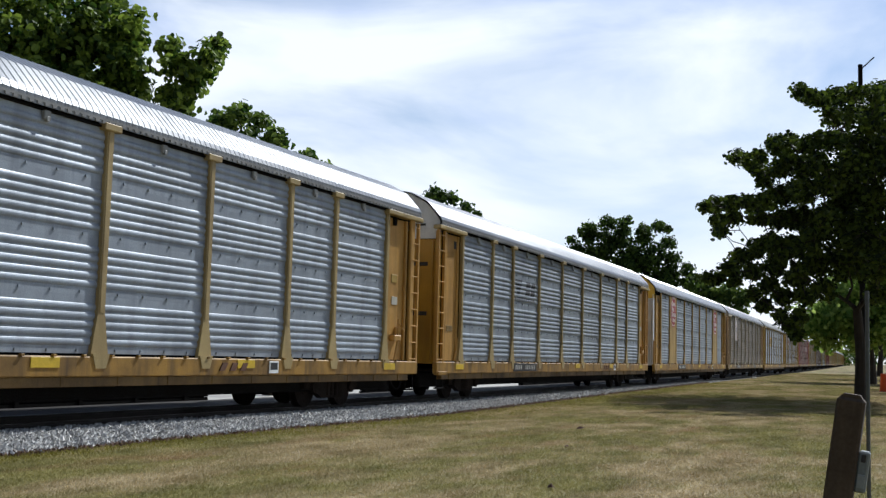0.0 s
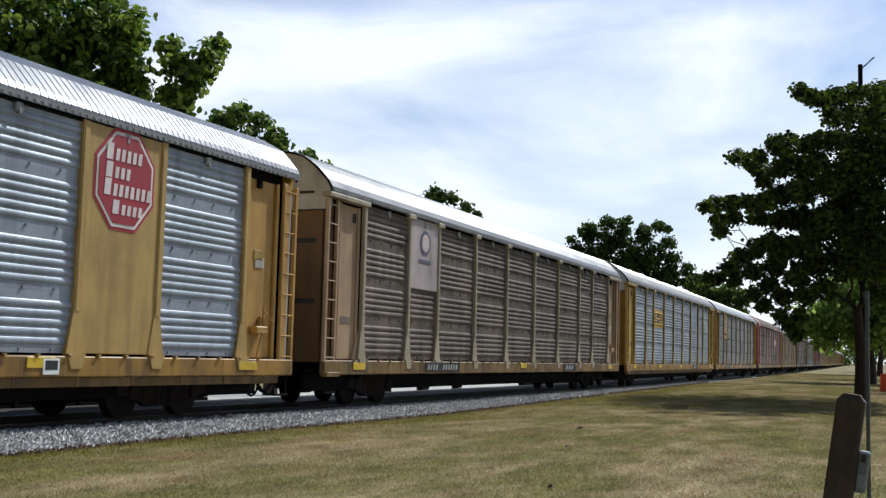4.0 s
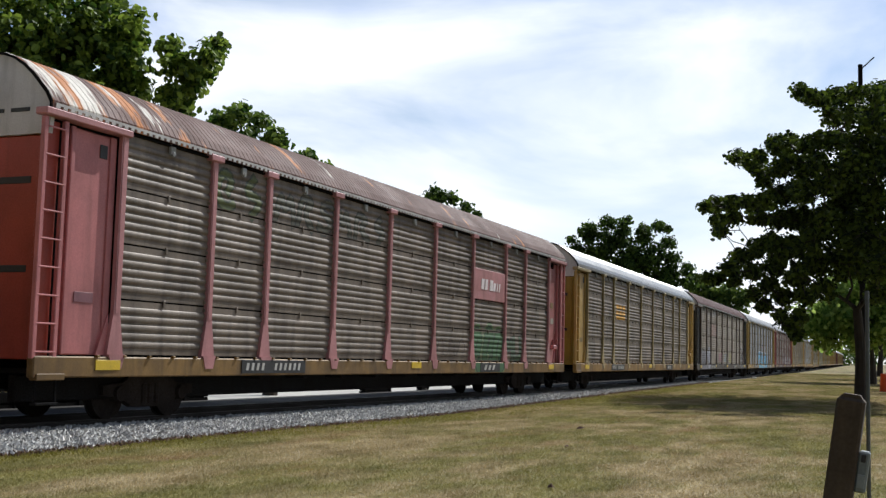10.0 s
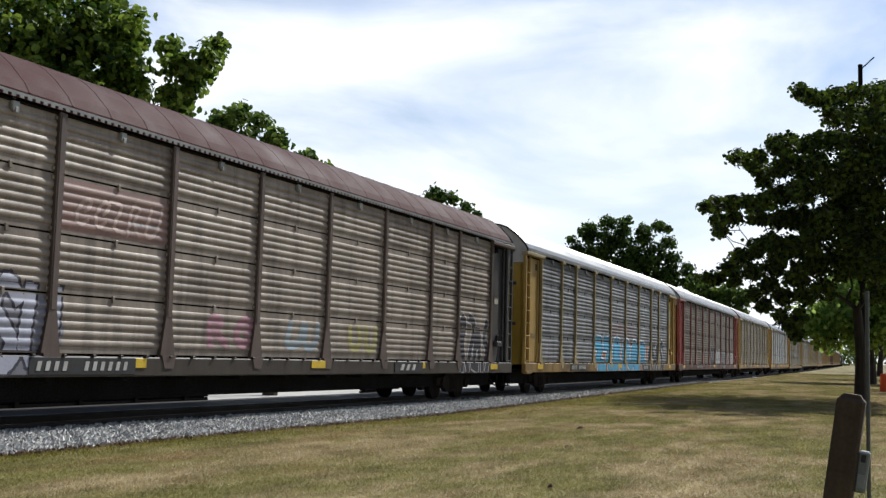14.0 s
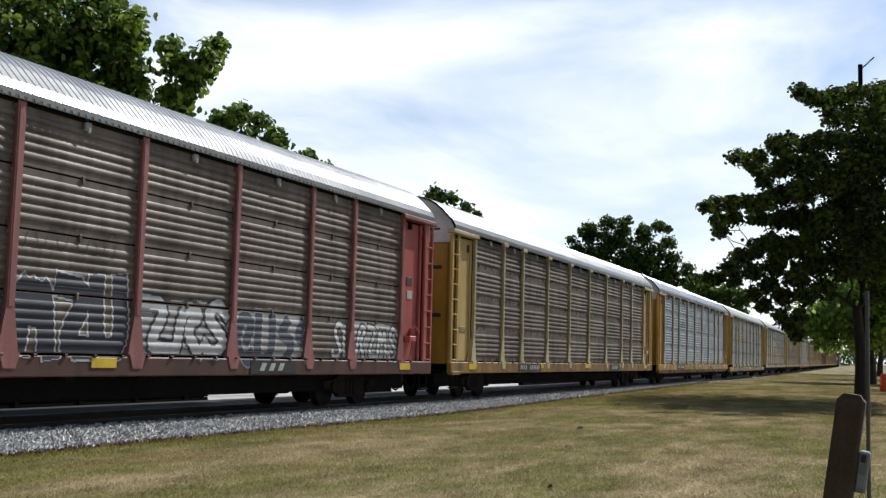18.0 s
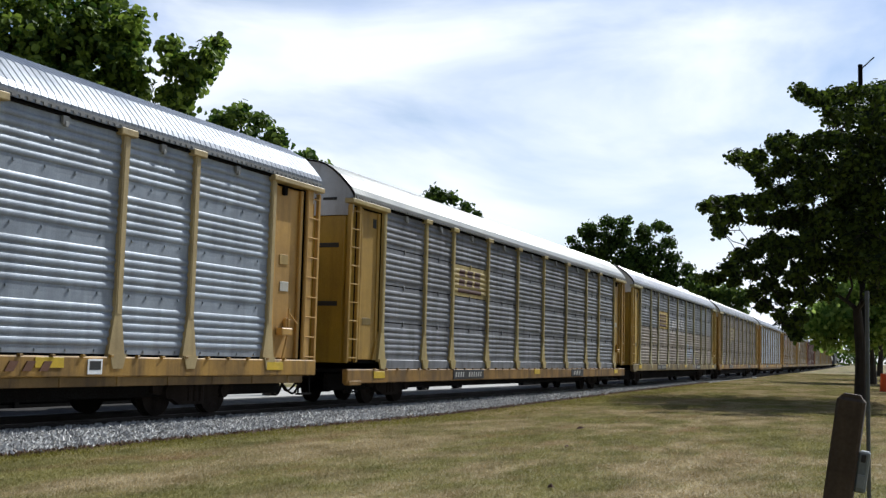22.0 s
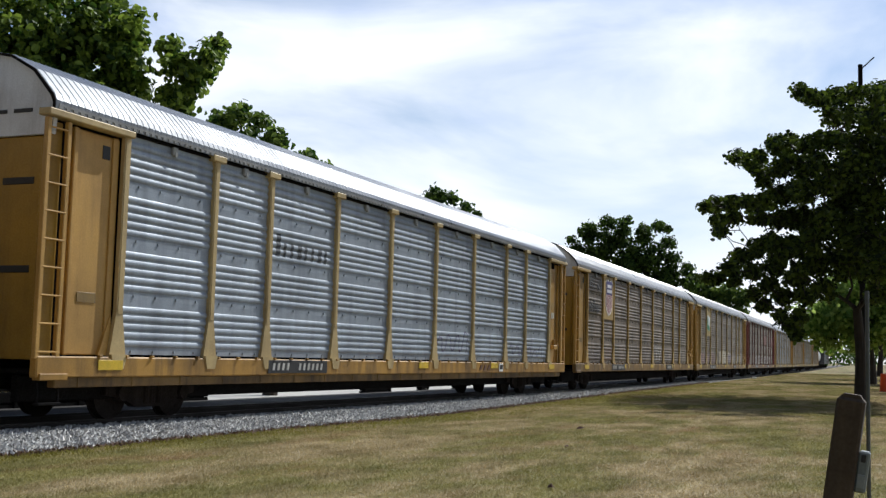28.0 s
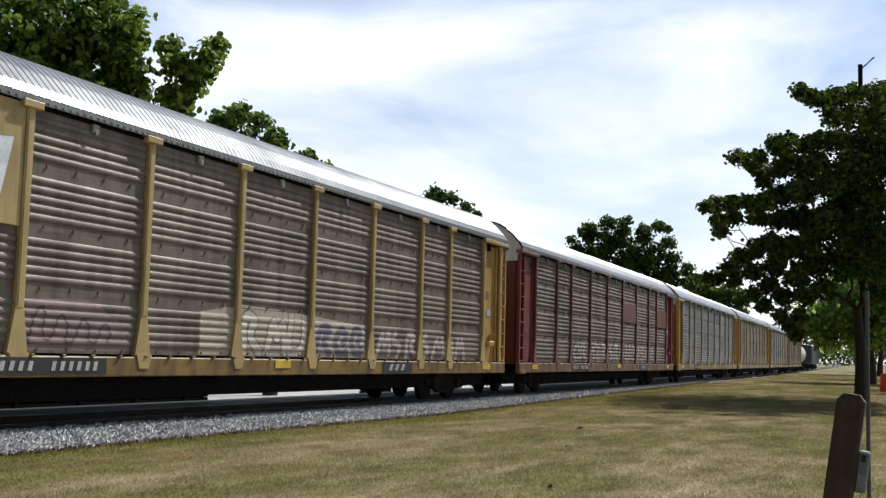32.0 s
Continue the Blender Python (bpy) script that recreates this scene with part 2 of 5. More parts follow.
def piece(name, me, material, parent=None, at=(0, 0, 0), rz=0.0, label=""):
    """One mesh object; the material sits on the object, so that alike pieces share a mesh."""
    ob = new(name, me)
    if not me.materials:
        me.materials.append(None)
    ob.material_slots[0].link = "OBJECT"
    ob.material_slots[0].material = material
    ob.parent = parent
    ob.matrix_basis = pose(*at, 0, 0, rz)
    ob.color = (SEED.random(), SEED.random(), 0.0, 1.0)
    if label:
        ob["label"] = label
    return ob


# ---- ground, track ----
def sheet(name, ys, offs, zf, material, x_of=side_x):
    vs = [(x_of(y) + o, y, zf(y, o)) for y in ys for o in offs]
    n = len(offs)
    fs = [(j * n + i, j * n + i + 1, (j + 1) * n + i + 1, (j + 1) * n + i) for j in range(len(ys) - 1) for i in range(n - 1)]
    me = bpy.data.meshes.new(name)
    me.from_pydata(vs, [], fs)
    return tagged(piece(name, me, material), kind="structure")


YS = [-400, -120, -50, -20] + [2.0 * i for i in range(-4, 40)] + [80 + 8 * i for i in range(1, 40)] + [420, 500, 600, 800, 1200, 1800, 3000]


FOOT = ((0, 1.6), (14, 1.6), (18, 1.75), (23, 2.0), (28, 1.85), (34, 1.6), (42, 1.3), (60, 1.0), (80, 0.7), (3000, 0.7))


def foot(y):
    """How far the ballast reaches from the car sides towards the lawn."""
    for (y0, f0), (y1, f1) in zip(FOOT, FOOT[1:]):
        if y < y1:
            return f0 + (f1 - f0) * max(y - y0, 0.0) / (y1 - y0)
    return 0.7


def ground_z(y, o):
    if o >= 1.2:
        return lawn_z(y)
    if o <= -4.6:
        return track_z(y) - 0.2
    return min(lawn_z(y), track_z(y)) - 0.45


ground = sheet("ground", YS, [-3000, -500, -120, -50, -30, -20, -14, -9, -6.5, -4.6, -4.2, -1.5, 0.1, 1.2, 1.8, 3, 5, 8, 12, 18, 30, 60, 150, 500, 3000], ground_z, M_LAWN)
tagged(ground, "dry mown lawn with straw and green patches")

bed = sheet("ballast_bed", [y for y in YS if -60 < y < 900], [-6.7, -6.4, -2.6, -1.5, 0.3, 1.0],
            lambda y, o: {-6.7: track_z(y) - 0.4, 1.0: lawn_z(y) - 0.03}.get(o, track_z(y) - (0.17 if o < -1.6 else 0.09 if o < 0 else 0.12)), M_BED,
            lambda y: side_x(y) + foot(y) - 1.0)
tagged(bed, "grey crushed stone ballast bed under the rails")


def stones():
    rnd = random.Random(3)
    sh = Shape()
    y = 7.5
    while y < 75:
        near = y < 32
        for _ in range(150 if near else 60):
            yy = y + rnd.random() * 0.25
            o = rnd.uniform(-0.75, foot(yy) + 0.12 * rnd.random())
            e = (o - (foot(yy) - 0.7)) / 0.7
            top = track_z(yy) - 0.10
            z = top if e < 0 else top + (lawn_z(yy) - top) * min(e, 1.0)
            r = rnd.uniform(0.028, 0.06) * (1.0 if near else 1.5)
            a = rnd.random() * 6.3
            c, s = math.cos(a) * r, math.sin(a) * r
            x0, k = side_x(yy) + o, rnd.uniform(0.5, 1.0)
            j = [rnd.uniform(0.7, 1.3) for _ in range(5)]
            sh.add([(x0 + c * j[0], yy + s * j[0], z), (x0 - s * k * j[1], yy + c * k * j[1], z + r * 0.3), (x0 - c * j[2], yy - s * j[2], z + r * 0.2),
                    (x0 + s * k * j[3], yy - c * k * j[3], z), (x0 + r * 0.2, yy + r * 0.1, z + r * 0.95 * j[4]), (x0 - c * 0.3, yy + s * 0.4, z + r * 0.8 * j[0])],
                   [(0, 1, 4), (1, 5, 4), (1, 2, 5), (2, 3, 5), (3, 4, 5), (3, 0, 4)])
        y += 0.25 * (1.0 if near else 1.0)
    ob = piece("ballast_stones", sh.raw("ballast_stones"), M_STONE)
    tagged(ob, "loose light grey crushed ballast stones", "ballast", kind="stuff")


stones()


def crumbs():
    """Brown soil and dead weeds along the foot of the ballast."""
    rnd = random.Random(5)
    sh = Shape()
    for _ in range(14000):
        y = 7.5 + 60 * rnd.random() ** 1.5
        x = side_x(y) + foot(y) + rnd.gauss(0.06, 0.07)
        r, z = rnd.uniform(0.012, 0.03) * (1 + y * 0.01), lawn_z(y)
        sh.add([(x - r, y, z), (x, y - r, z), (x + r, y + r * rnd.random(), z), (x + rnd.gauss(0, r), y + rnd.gauss(0, r), z + r * rnd.uniform(0.6, 2.0))],
               [(0, 1, 3), (1, 2, 3), (2, 0, 3)])
    tagged(piece("soil_fringe", sh.raw("soil_fringe"), M_SOIL), "brown soil and dead weeds along the ballast", "soil", kind="stuff")


crumbs()


def rail(off):
    sh = Shape()
    ys = [y for y in YS if -60 < y < 900]
    prof = [(-0.035, 0.0), (0.035, 0.0), (0.035, -0.035), (0.01, -0.05), (0.01, -0.13), (0.07, -0.15), (-0.07, -0.15), (-0.01, -0.13), (-0.01, -0.05), (-0.035, -0.035)]
    n = len(prof)
    vs = [(side_x(y) - 1.6 + off + u, y, track_z(y) + v) for y in ys for u, v in prof]
    fs = [(j * n + i, j * n + (i + 1) % n, (j + 1) * n + (i + 1) % n, (j + 1) * n + i) for j in range(len(ys) - 1) for i in range(n)]
    sh.add(vs, fs)
    return sh.mesh("rail")


# dark sheet over the ballast; its colour stands in for shade under the train
shaded = sheet("stained_ballast", [y for y in YS if -60 < y < 900], [-4.9, -3.3, -2.6, -1.6, -0.9, -0.28], lambda y, o: track_z(y) - (0.085 if o > -2.0 else 0.15 if o > -3.0 else 0.06), M_TRACK_SHADE)
tagged(shaded, "sheet over the ballast, coloured dark for the shade under the cars")
track = tagged(new("railway_track"), "single railway track on wooden ties in ballast", "railway track", kind="structure")
for off in (-0.7525, 0.7525):
    piece("rail", rail(off), M_RAIL, track)
TIE = Shape().soft(-1.3, 1.3, -0.11, 0.11, -0.17, 0.0, 0.015).mesh("tie")
for i in range(150):
    y = 2.0 + 0.55 * i
    piece("tie", TIE, M_TIE, track, (side_x(y) - 1.6, y, track_z(y) - 0.145))

road = sheet("road", [y for y in YS if 4 <= y < 300], [-10.6, -9.5, -7.5, -5.6], lambda y, o: track_z(y) - 0.155, M_ROAD)
tagged(road, "pale sunlit concrete road beyond the track")

# ---- auto rack cars ----
EDGES = [-11.7, -9.1, -7.14, -4.28, -1.43, 1.43, 4.28, 7.14, 9.1, 11.7]
Z0, Z1 = 1.10, 4.75
PANEL_H = (Z1 - Z0) / 4
def arch(half):
    return half + [(-u, v) for u, v in half[-2::-1]]


# roof outlines: a ribbed flank under a low crown; the sharp kind has a clear edge between them
ROOF = arch([(1.60, 4.76), (1.60, 4.88), (1.50, 5.04), (1.22, 5.33), (1.02, 5.49), (0.84, 5.60), (0.62, 5.68), (0.3, 5.73), (0.0, 5.75)])
ROOF_SHARP = arch([(1.60, 4.76), (1.60, 4.90), (1.55, 5.00), (1.36, 5.21), (1.18, 5.40), (1.12, 5.435), (0.7, 5.66), (0.4, 5.72), (0.0, 5.75)])


def panel_mesh(width, seam, ribs=5, deep=1.0):
    """A pressed side sheet with ribs along it; seam: with an open joint and a clip."""
    h = PANEL_H - (0.03 if seam else 0.0)
    start = (0.16 if seam else 0.18)
    step = (h - 2 * start) / (ribs - 1)
    prof = [(-0.03, 0.0), (0.0, 0.0)]
    for i in range(ribs):
        z = start + step * i
        prof += [(0.0, z - 0.058), (0.02 * deep, z - 0.05), (0.038 * deep, z - 0.03), (0.044 * deep, z - 0.008), (0.04 * deep, z + 0.014), (0.022 * deep, z + 0.038), (0.0, z + 0.054)]
    prof += [(0.0, h), (-0.03, h)]
    n, w = len(prof), width / 2
    sh = Shape()
    sh.add([(u, -w, v) for u, v in prof] + [(u, w, v) for u, v in prof], [(i, i + 1, n + i + 1, n + i) for i in range(n - 1)])
    if seam:
        sh.soft(0.0, 0.03, -0.03, 0.03, h - 0.06, h + 0.05, 0.006)
        for s in (-1, 1):
            for z in (0.05, h - 0.06):
                sh.soft(0.0, 0.03, s * (w - 0.02) - 0.04, s * (w - 0.02) + 0.04, z - 0.03, z + 0.03, 0.006)
    else:
        for i in range(4):
            y = (i - 1.5) * width / 4.2
            sh.box(0.0, 0.022, y - 0.02, y + 0.02, 0.03, 0.07)
        for s in (-1, 1):
            for z in (0.25, 0.6):
                sh.box(0.0, 0.02, s * (w - 0.01) - 0.02, s * (w - 0.01) + 0.02, z - 0.02, z + 0.02)
    return sh.mesh("panel")


WIDTHS = (2.6, 1.96, 2.86, 2.85)
PANELS = {(round(w, 2), s): panel_mesh(w - 0.13, s, 5, 0.52) for w in WIDTHS for s in (False, True)}
BOARDS = {round(w, 2): Shape().soft(-0.03, 0.05, -w / 2 + 0.075, w / 2 - 0.075, 0.0, PANEL_H - 0.01, 0.01).mesh("board") for w in WIDTHS}
BOARD_TALL = Shape().soft(-0.03, 0.05, -0.9, 0.9, 0.0, 2 * PANEL_H, 0.01).mesh("board")
APRONS = {round(w, 2): Shape().soft(-0.03, 0.045, -w / 2 + 0.1, w / 2 - 0.1, 0.0, 0.235, 0.02).mesh("apron") for w in WIDTHS}
CLIP = Shape().soft(-0.01, 0.05, -0.07, 0.07, -0.17, -0.03, 0.008).soft(0.0, 0.065, -0.03, 0.03, -0.2, -0.12, 0.006).mesh("clip")
PLAIN_SIDE = Shape().soft(-0.03, 0.055, -0.92, 0.92, 0, Z1 - Z0, 0.012).mesh("side_plate")
FLAT_SIDE = {round(w, 2): Shape().soft(-0.03, 0.03, -w / 2 + 0.07, w / 2 - 0.07, 0, Z1 - Z0, 0.01).mesh("side_sheet") for w in (2.6, 1.96, 2.86, 2.85)}


def post_mesh(cap):
    """A rack post with a foot that spreads and a cap under the eave."""
    sh = Shape()
    out = [(-0.08, Z1), (-0.08, 1.78), (-0.1, 1.66), (-0.21, 1.04), (0.21, 1.04), (0.1, 1.66), (0.08, 1.78), (0.08, Z1)]
    sh.prism(out, "x", 0.0, 0.07)
    sh.soft(0.07, 0.08, -0.05, 0.05, 1.75, Z1 - 0.02, 0.004)
    sh.prism([(-0.2, 1.10), (-0.12, 0.87), (0.12, 0.87), (0.2, 1.10)], "x", 0.07, 0.114)
    if cap:
        sh.soft(-0.01, 0.13, -0.21, 0.21, Z1 - 0.075, Z1 + 0.045, 0.015)
    return sh.mesh("post")


POST, POST_PLAIN = post_mesh(True), post_mesh(False)


def roof_mesh(ROOF, pitch=0.16, rib=0.085):
    ys, zs = [], []
    y, i = -13.46, 0
    while y < 13.46:
        for d, r in ((0.0, 0.0), (0.02, 0.008), (0.02 + rib, 0.008), (0.04 + rib, 0.0)):
            ys.append(y + d), zs.append(r)
        y += pitch
    n = len(ROOF)
    cx = [0.0 if abs(u) < 0.01 else u for u, _ in ROOF]
    vs = []
    for y, r in zip(ys, zs):
        for i, (u, v) in enumerate(ROOF):
            k = r if 0 < i < n - 1 else 0.0
            l = math.hypot(u, max(v - 4.4, 0.05))
            vs.append((u + k * cx[i] / l, y, v + k * (v - 4.4) / l))
    fs = [(j * n + i, (j + 1) * n + i, (j + 1) * n + i + 1, j * n + i + 1) for j in range(len(ys) - 1) for i in range(n - 1)]
    sh = Shape().add(vs, fs)
    return sh.raw("roof")


def roof_trim_mesh(line):
    low, n = [(u * 0.975, v - 0.035) for u, v in line], len(line)
    return Shape().add([(u, -0.025, v) for u, v in line + low] + [(u, 0.025, v) for u, v in line + low],
                       [q for i in range(n - 1) for q in ((i, i + 1, n + i + 1, n + i), (2 * n + i, 3 * n + i, 3 * n + i + 1, 2 * n + i + 1),
                                                          (i, 2 * n + i, 2 * n + i + 1, i + 1), (n + i, n + i + 1, 3 * n + i + 1, 3 * n + i))]).mesh("roof_trim")


def end_cap_mesh(line):
    return Shape().prism([(u * 0.965, v - 0.02) for u, v in line if v > 4.8] + [(-1.5, 4.40), (1.5, 4.40)], "y", -0.04, 0.04).mesh("end_cap")


ROOF_SEAMED = roof_mesh(ROOF, 0.92, 0.03)
ROOFS = {k: (roof_mesh(line), roof_trim_mesh(line), end_cap_mesh(line)) for k, line in ((False, ROOF), (True, ROOF_SHARP))}
_teeth = [(-13.4, Z1 + 0.10)]
for _i in range(168):
    _y = -13.4 + 0.16 * _i
    _teeth += [(_y, Z1 + 0.02), (_y + 0.09, Z1 + 0.02), (_y + 0.09, Z1 + 0.06), (_y + 0.16, Z1 + 0.06)]
EAVE = Shape().prism(_teeth + [(13.48, Z1 + 0.10)], "x", 1.585, 1.615).raw("eave_strip")
# solid black strip, drawn for the dark of the gap under the eave
EAVE_SHADE = Shape().soft(1.47, 1.548, -11.6, 11.6, Z1 - 0.035, Z1 + 0.0, 0.004).mesh("eave_gap")
DOOR = Shape().soft(0.012, 1.46, -0.05, 0.05, 1.0, 4.39, 0.02)
DOOR = DOOR.mesh("end_door")
DOOR_RIBS = [Shape().soft(x, x + 0.06, -0.09, 0.09, 1.05, 4.35, 0.015).mesh("door_rib") for x in (0.1, 1.3)]
SLOT = Shape().soft(0.0, 0.62, -0.062, 0.062, 0.0, 0.11, 0.01).mesh("slot")


def ladder_mesh(top=4.62, rungs=9):
    sh = Shape()
    for y in (-0.24, 0.20):
        sh.soft(-0.03, 0.05, y - 0.045, y + 0.045, 1.02, top, 0.012)
    for i in range(rungs):
        sh.rod((0.04, -0.24, 1.12 + 0.42 * i), (0.04, 0.2, 1.12 + 0.42 * i), 0.016, n=6)
    return sh.mesh("ladder")


LADDER, LADDER_LOW = ladder_mesh(), ladder_mesh(2.25, 3)
LADDER_PLATE = Shape().soft(-0.02, 0.035, -0.3, -0.05, 1.0, 4.66, 0.01).mesh("ladder_plate")
LADDER_BACK = Shape().soft(-0.05, -0.02, -0.2, 0.16, 1.04, 4.6, 0.01).mesh("ladder_back")
PLATE = Shape().soft(-0.05, 0.0, -0.66, 0.50, 1.08, 4.6, 0.02).mesh("corner_plate")
PLATE_RIBS = [Shape().soft(0.0, 0.07, 0.40, 0.50, 1.08, 4.6, 0.015).mesh("stiffener"), Shape().soft(0.0, 0.03, -0.60, -0.46, 1.08, 4.6, 0.01).mesh("stiffener"),
              Shape().prism([(-0.62, 1.08), (-0.32, 1.08), (-0.58, 1.75)], "x", 0.0, 0.05).mesh("gusset")]
HEADER = Shape().soft(-0.10, 0.13, -1.02, 1.0, 4.645, Z1 + 0.005, 0.015).mesh("header_beam")
SILL = Shape().soft(-0.14, 0.0, -13.55, 13.55, 0.74, 1.06, 0.02)
for _k in range(38):
    SILL.soft(-0.02, 0.035, -12.2 + _k * 0.66, -12.13 + _k * 0.66, 1.05, 1.088, 0.006)
SILL.soft(-0.12, 0.03, -13.5, -12.9, 0.70, 0.80, 0.01)
SILL = SILL.mesh("side_sill")
LOWER_SILL = Shape().soft(-0.2, -0.05, -13.1, 13.1, 0.585, 0.742, 0.015)
for _k in range(20):
    LOWER_SILL.soft(-0.06, -0.035, -12.6 + _k * 1.32, -12.52 + _k * 1.32, 0.59, 0.74, 0.006)
LOWER_SILL = LOWER_SILL.mesh("lower_sill")
UNDER = Shape().soft(-0.4, 0.4, -13.3, 13.3, 0.62, 1.0, 0.03)
for _k in range(9):
    UNDER.soft(-1.4, 1.4, -7.0 + _k * 1.75, -6.8 + _k * 1.75, 0.66, 0.98, 0.02)
UNDER.soft(-0.95, -0.8, -13.2, 13.2, 0.46, 0.76, 0.02).soft(0.8, 0.95, -13.2, 13.2, 0.35, 0.76, 0.02).soft(-1.42, 1.42, -13.2, 13.2, 0.78, 0.86, 0.02)
UNDER = UNDER.mesh("underframe")
# black box added inside the car, standing in for its unlit interior
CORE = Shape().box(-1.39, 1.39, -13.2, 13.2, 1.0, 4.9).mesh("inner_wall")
COUPLER = Shape().soft(-0.13, 0.13, -0.75, 0.02, 0.66, 0.92, 0.03).soft(-0.2, 0.2, 0.0, 0.28, 0.62, 0.98, 0.06).soft(-0.45, 0.45, -0.55, -0.42, 0.58, 1.05, 0.03).mesh("coupler")


def hose_mesh():
    ts = [i / 8 for i in range(9)]
    return Shape().tube([(0.35 + 0.1 * math.sin(t * 3), -0.1 + 0.85 * t, 0.62 - 0.34 * math.sin(t * 3.1)) for t in ts], 0.025).mesh("air_hose")


HOSE = hose_mesh()
FRAME = Shape()
for _s in (-1, 1):
    FRAME.prism([(-1.25, 0.42), (-1.25, 0.58), (-0.75, 0.62), (-0.45, 0.78), (0.45, 0.78), (0.75, 0.62), (1.25, 0.58), (1.25, 0.42), (0.8, 0.36),
                 (0.45, 0.20), (-0.45, 0.20), (-0.8, 0.36)], "x", _s * 0.98 - 0.07, _s * 0.98 + 0.07)
    for _y in (-0.86, 0.86):
        FRAME.rod((_s * 0.92, _y, 0.44), (_s * 1.12, _y, 0.44), 0.13, n=10)
    for _y in (-0.18, 0.0, 0.18):
        FRAME.rod((_s * 1.03, _y, 0.26), (_s * 1.03, _y, 0.6), 0.07, n=8)
FRAME.soft(-0.95, 0.95, -0.2, 0.2, 0.45, 0.72, 0.03)
FRAME = FRAME.mesh("side_frame")
WHEEL = Shape()
for _s in (-1, 1):
    WHEEL.rod((_s * 0.70, 0, 0), (_s * 0.835, 0, 0), 0.42, n=24)
    WHEEL.rod((_s * 0.68, 0, 0), (_s * 0.70, 0, 0), 0.445, n=24)
    WHEEL.rod((_s * 0.835, 0, 0), (_s * 0.85, 0, 0), 0.16, n=12)
    for _a in range(4):
        _c, _n = math.cos(_a * 1.571) * 0.27, math.sin(_a * 1.571) * 0.27
        WHEEL.rod((_s * 0.83, _c, _n), (_s * 0.843, _c, _n), 0.05, n=8)
WHEEL.rod((-0.95, 0, 0), (0.95, 0, 0), 0.075, n=10)
WHEEL = WHEEL.mesh("wheelset")
BRAKE = Shape().soft(0.0, 0.16, -0.2, 0.2, 1.55, 1.70, 0.02).rod((0.09, 0.12, 1.65), (0.09, 0.12, 2.1), 0.018).rod((0.09, 0.12, 2.02), (0.14, 0.42, 1.78), 0.016)
BRAKE.rod((0.09, -0.1, 1.0), (0.09, 0.1, 1.55), 0.018).soft(0.0, 0.08, 0.05, 0.22, 1.68, 1.9, 0.02)
BRAKE = BRAKE.mesh("hand_brake")
TAG = Shape().soft(0.0, 0.012, -0.3, 0.3, 0.0, 0.16, 0.004).mesh("reflector")
STEP = Shape()
for _y in (-0.22, 0.22):
    STEP.rod((0.0, _y, 0.8), (0.0, _y, 0.36), 0.02, n=6)
STEP.soft(-0.06, 0.06, -0.24, 0.24, 0.33, 0.37, 0.008)
STEP = STEP.mesh("step")


def marks(sh, y, z, n, w, h, gap, x=0.0, d=0.012, slant=0.0):
    """Plain bars in a row, for lettering that is left plain."""
    for i in range(n):
        a = y + i * (w + gap)
        sh.prism([(a, z), (a + w, z), (a + w + slant, z + h), (a + slant, z + h)], "x", x, x + d)
    return sh


HOLE = Shape().soft(0.0, 0.01, -0.09, 0.09, -0.11, 0.11, 0.003).mesh("vent_hole")
BRACKET = Shape().soft(0.0, 0.08, -0.06, 0.06, 4.42, 4.6, 0.01).mesh("bracket")
PLACARD = Shape().soft(0.0, 0.012, -0.16, 0.16, 0.0, 0.2, 0.004).mesh("placard")
DATA = Shape().soft(0.0, 0.008, -0.22, 0.22, 0.0, 0.16, 0.003).mesh("data_panel")
PLATE_DARK = Shape().soft(0.0, 0.014, -1.22, 1.22, 0.0, 0.26, 0.004).mesh("number_board")
PLATE_MARK = marks(Shape(), 0.0, 0.06, 1, 0.085, 0.14, 0.05, 0.0, 0.02, 0.035).mesh("number_bar")
SHORT_DARK = Shape().soft(0.0, 0.014, -0.85, 0.85, 0.0, 0.27, 0.004).mesh("mark_board")
STICKER = Shape().soft(0.0, 0.014, -0.17, 0.17, 0.0, 0.24, 0.004).mesh("sticker")
STICKER_FACE = Shape().soft(0.012, 0.018, -0.13, 0.13, 0.07, 0.21, 0.002).mesh("sticker_face")
SHORT_MARK = Shape().prism([(0.0, 0.06), (0.17, 0.06), (0.27, 0.21), (0.1, 0.21)], "x", 0.0, 0.02).mesh("mark_bar")
CAP_MARK = marks(Shape(), 0.0, 0.0, 1, 0.36, 0.06, 0.015).mesh("stencil_bar")

SILVER, GREY, DUSTY, BROWN, CHALK = "silver", "grey", "dusty", "brown", "chalk"


def sheet_metal(kind):
    return {CHALK: lambda: painted("chalky_sheet", (140, 128, 114), (74, 62, 52), 0.6, 0.56, 0.1),
            SILVER: lambda: painted("galvanised_sheet", (146, 153, 161), (100, 106, 113), 0.5, 0.5, 0.2),
            GREY: lambda: painted("grey_sheet", (120, 121, 124), (66, 64, 63), 0.6, 0.55, 0.2),
            DUSTY: lambda: painted("dusty_sheet", (114, 101, 87), (50, 41, 32), 0.65, 0.55, 0.1),
            BROWN: lambda: painted("brown_sheet", (104, 91, 78), (44, 35, 27), 0.7, 0.56, 0.08)}[kind]()


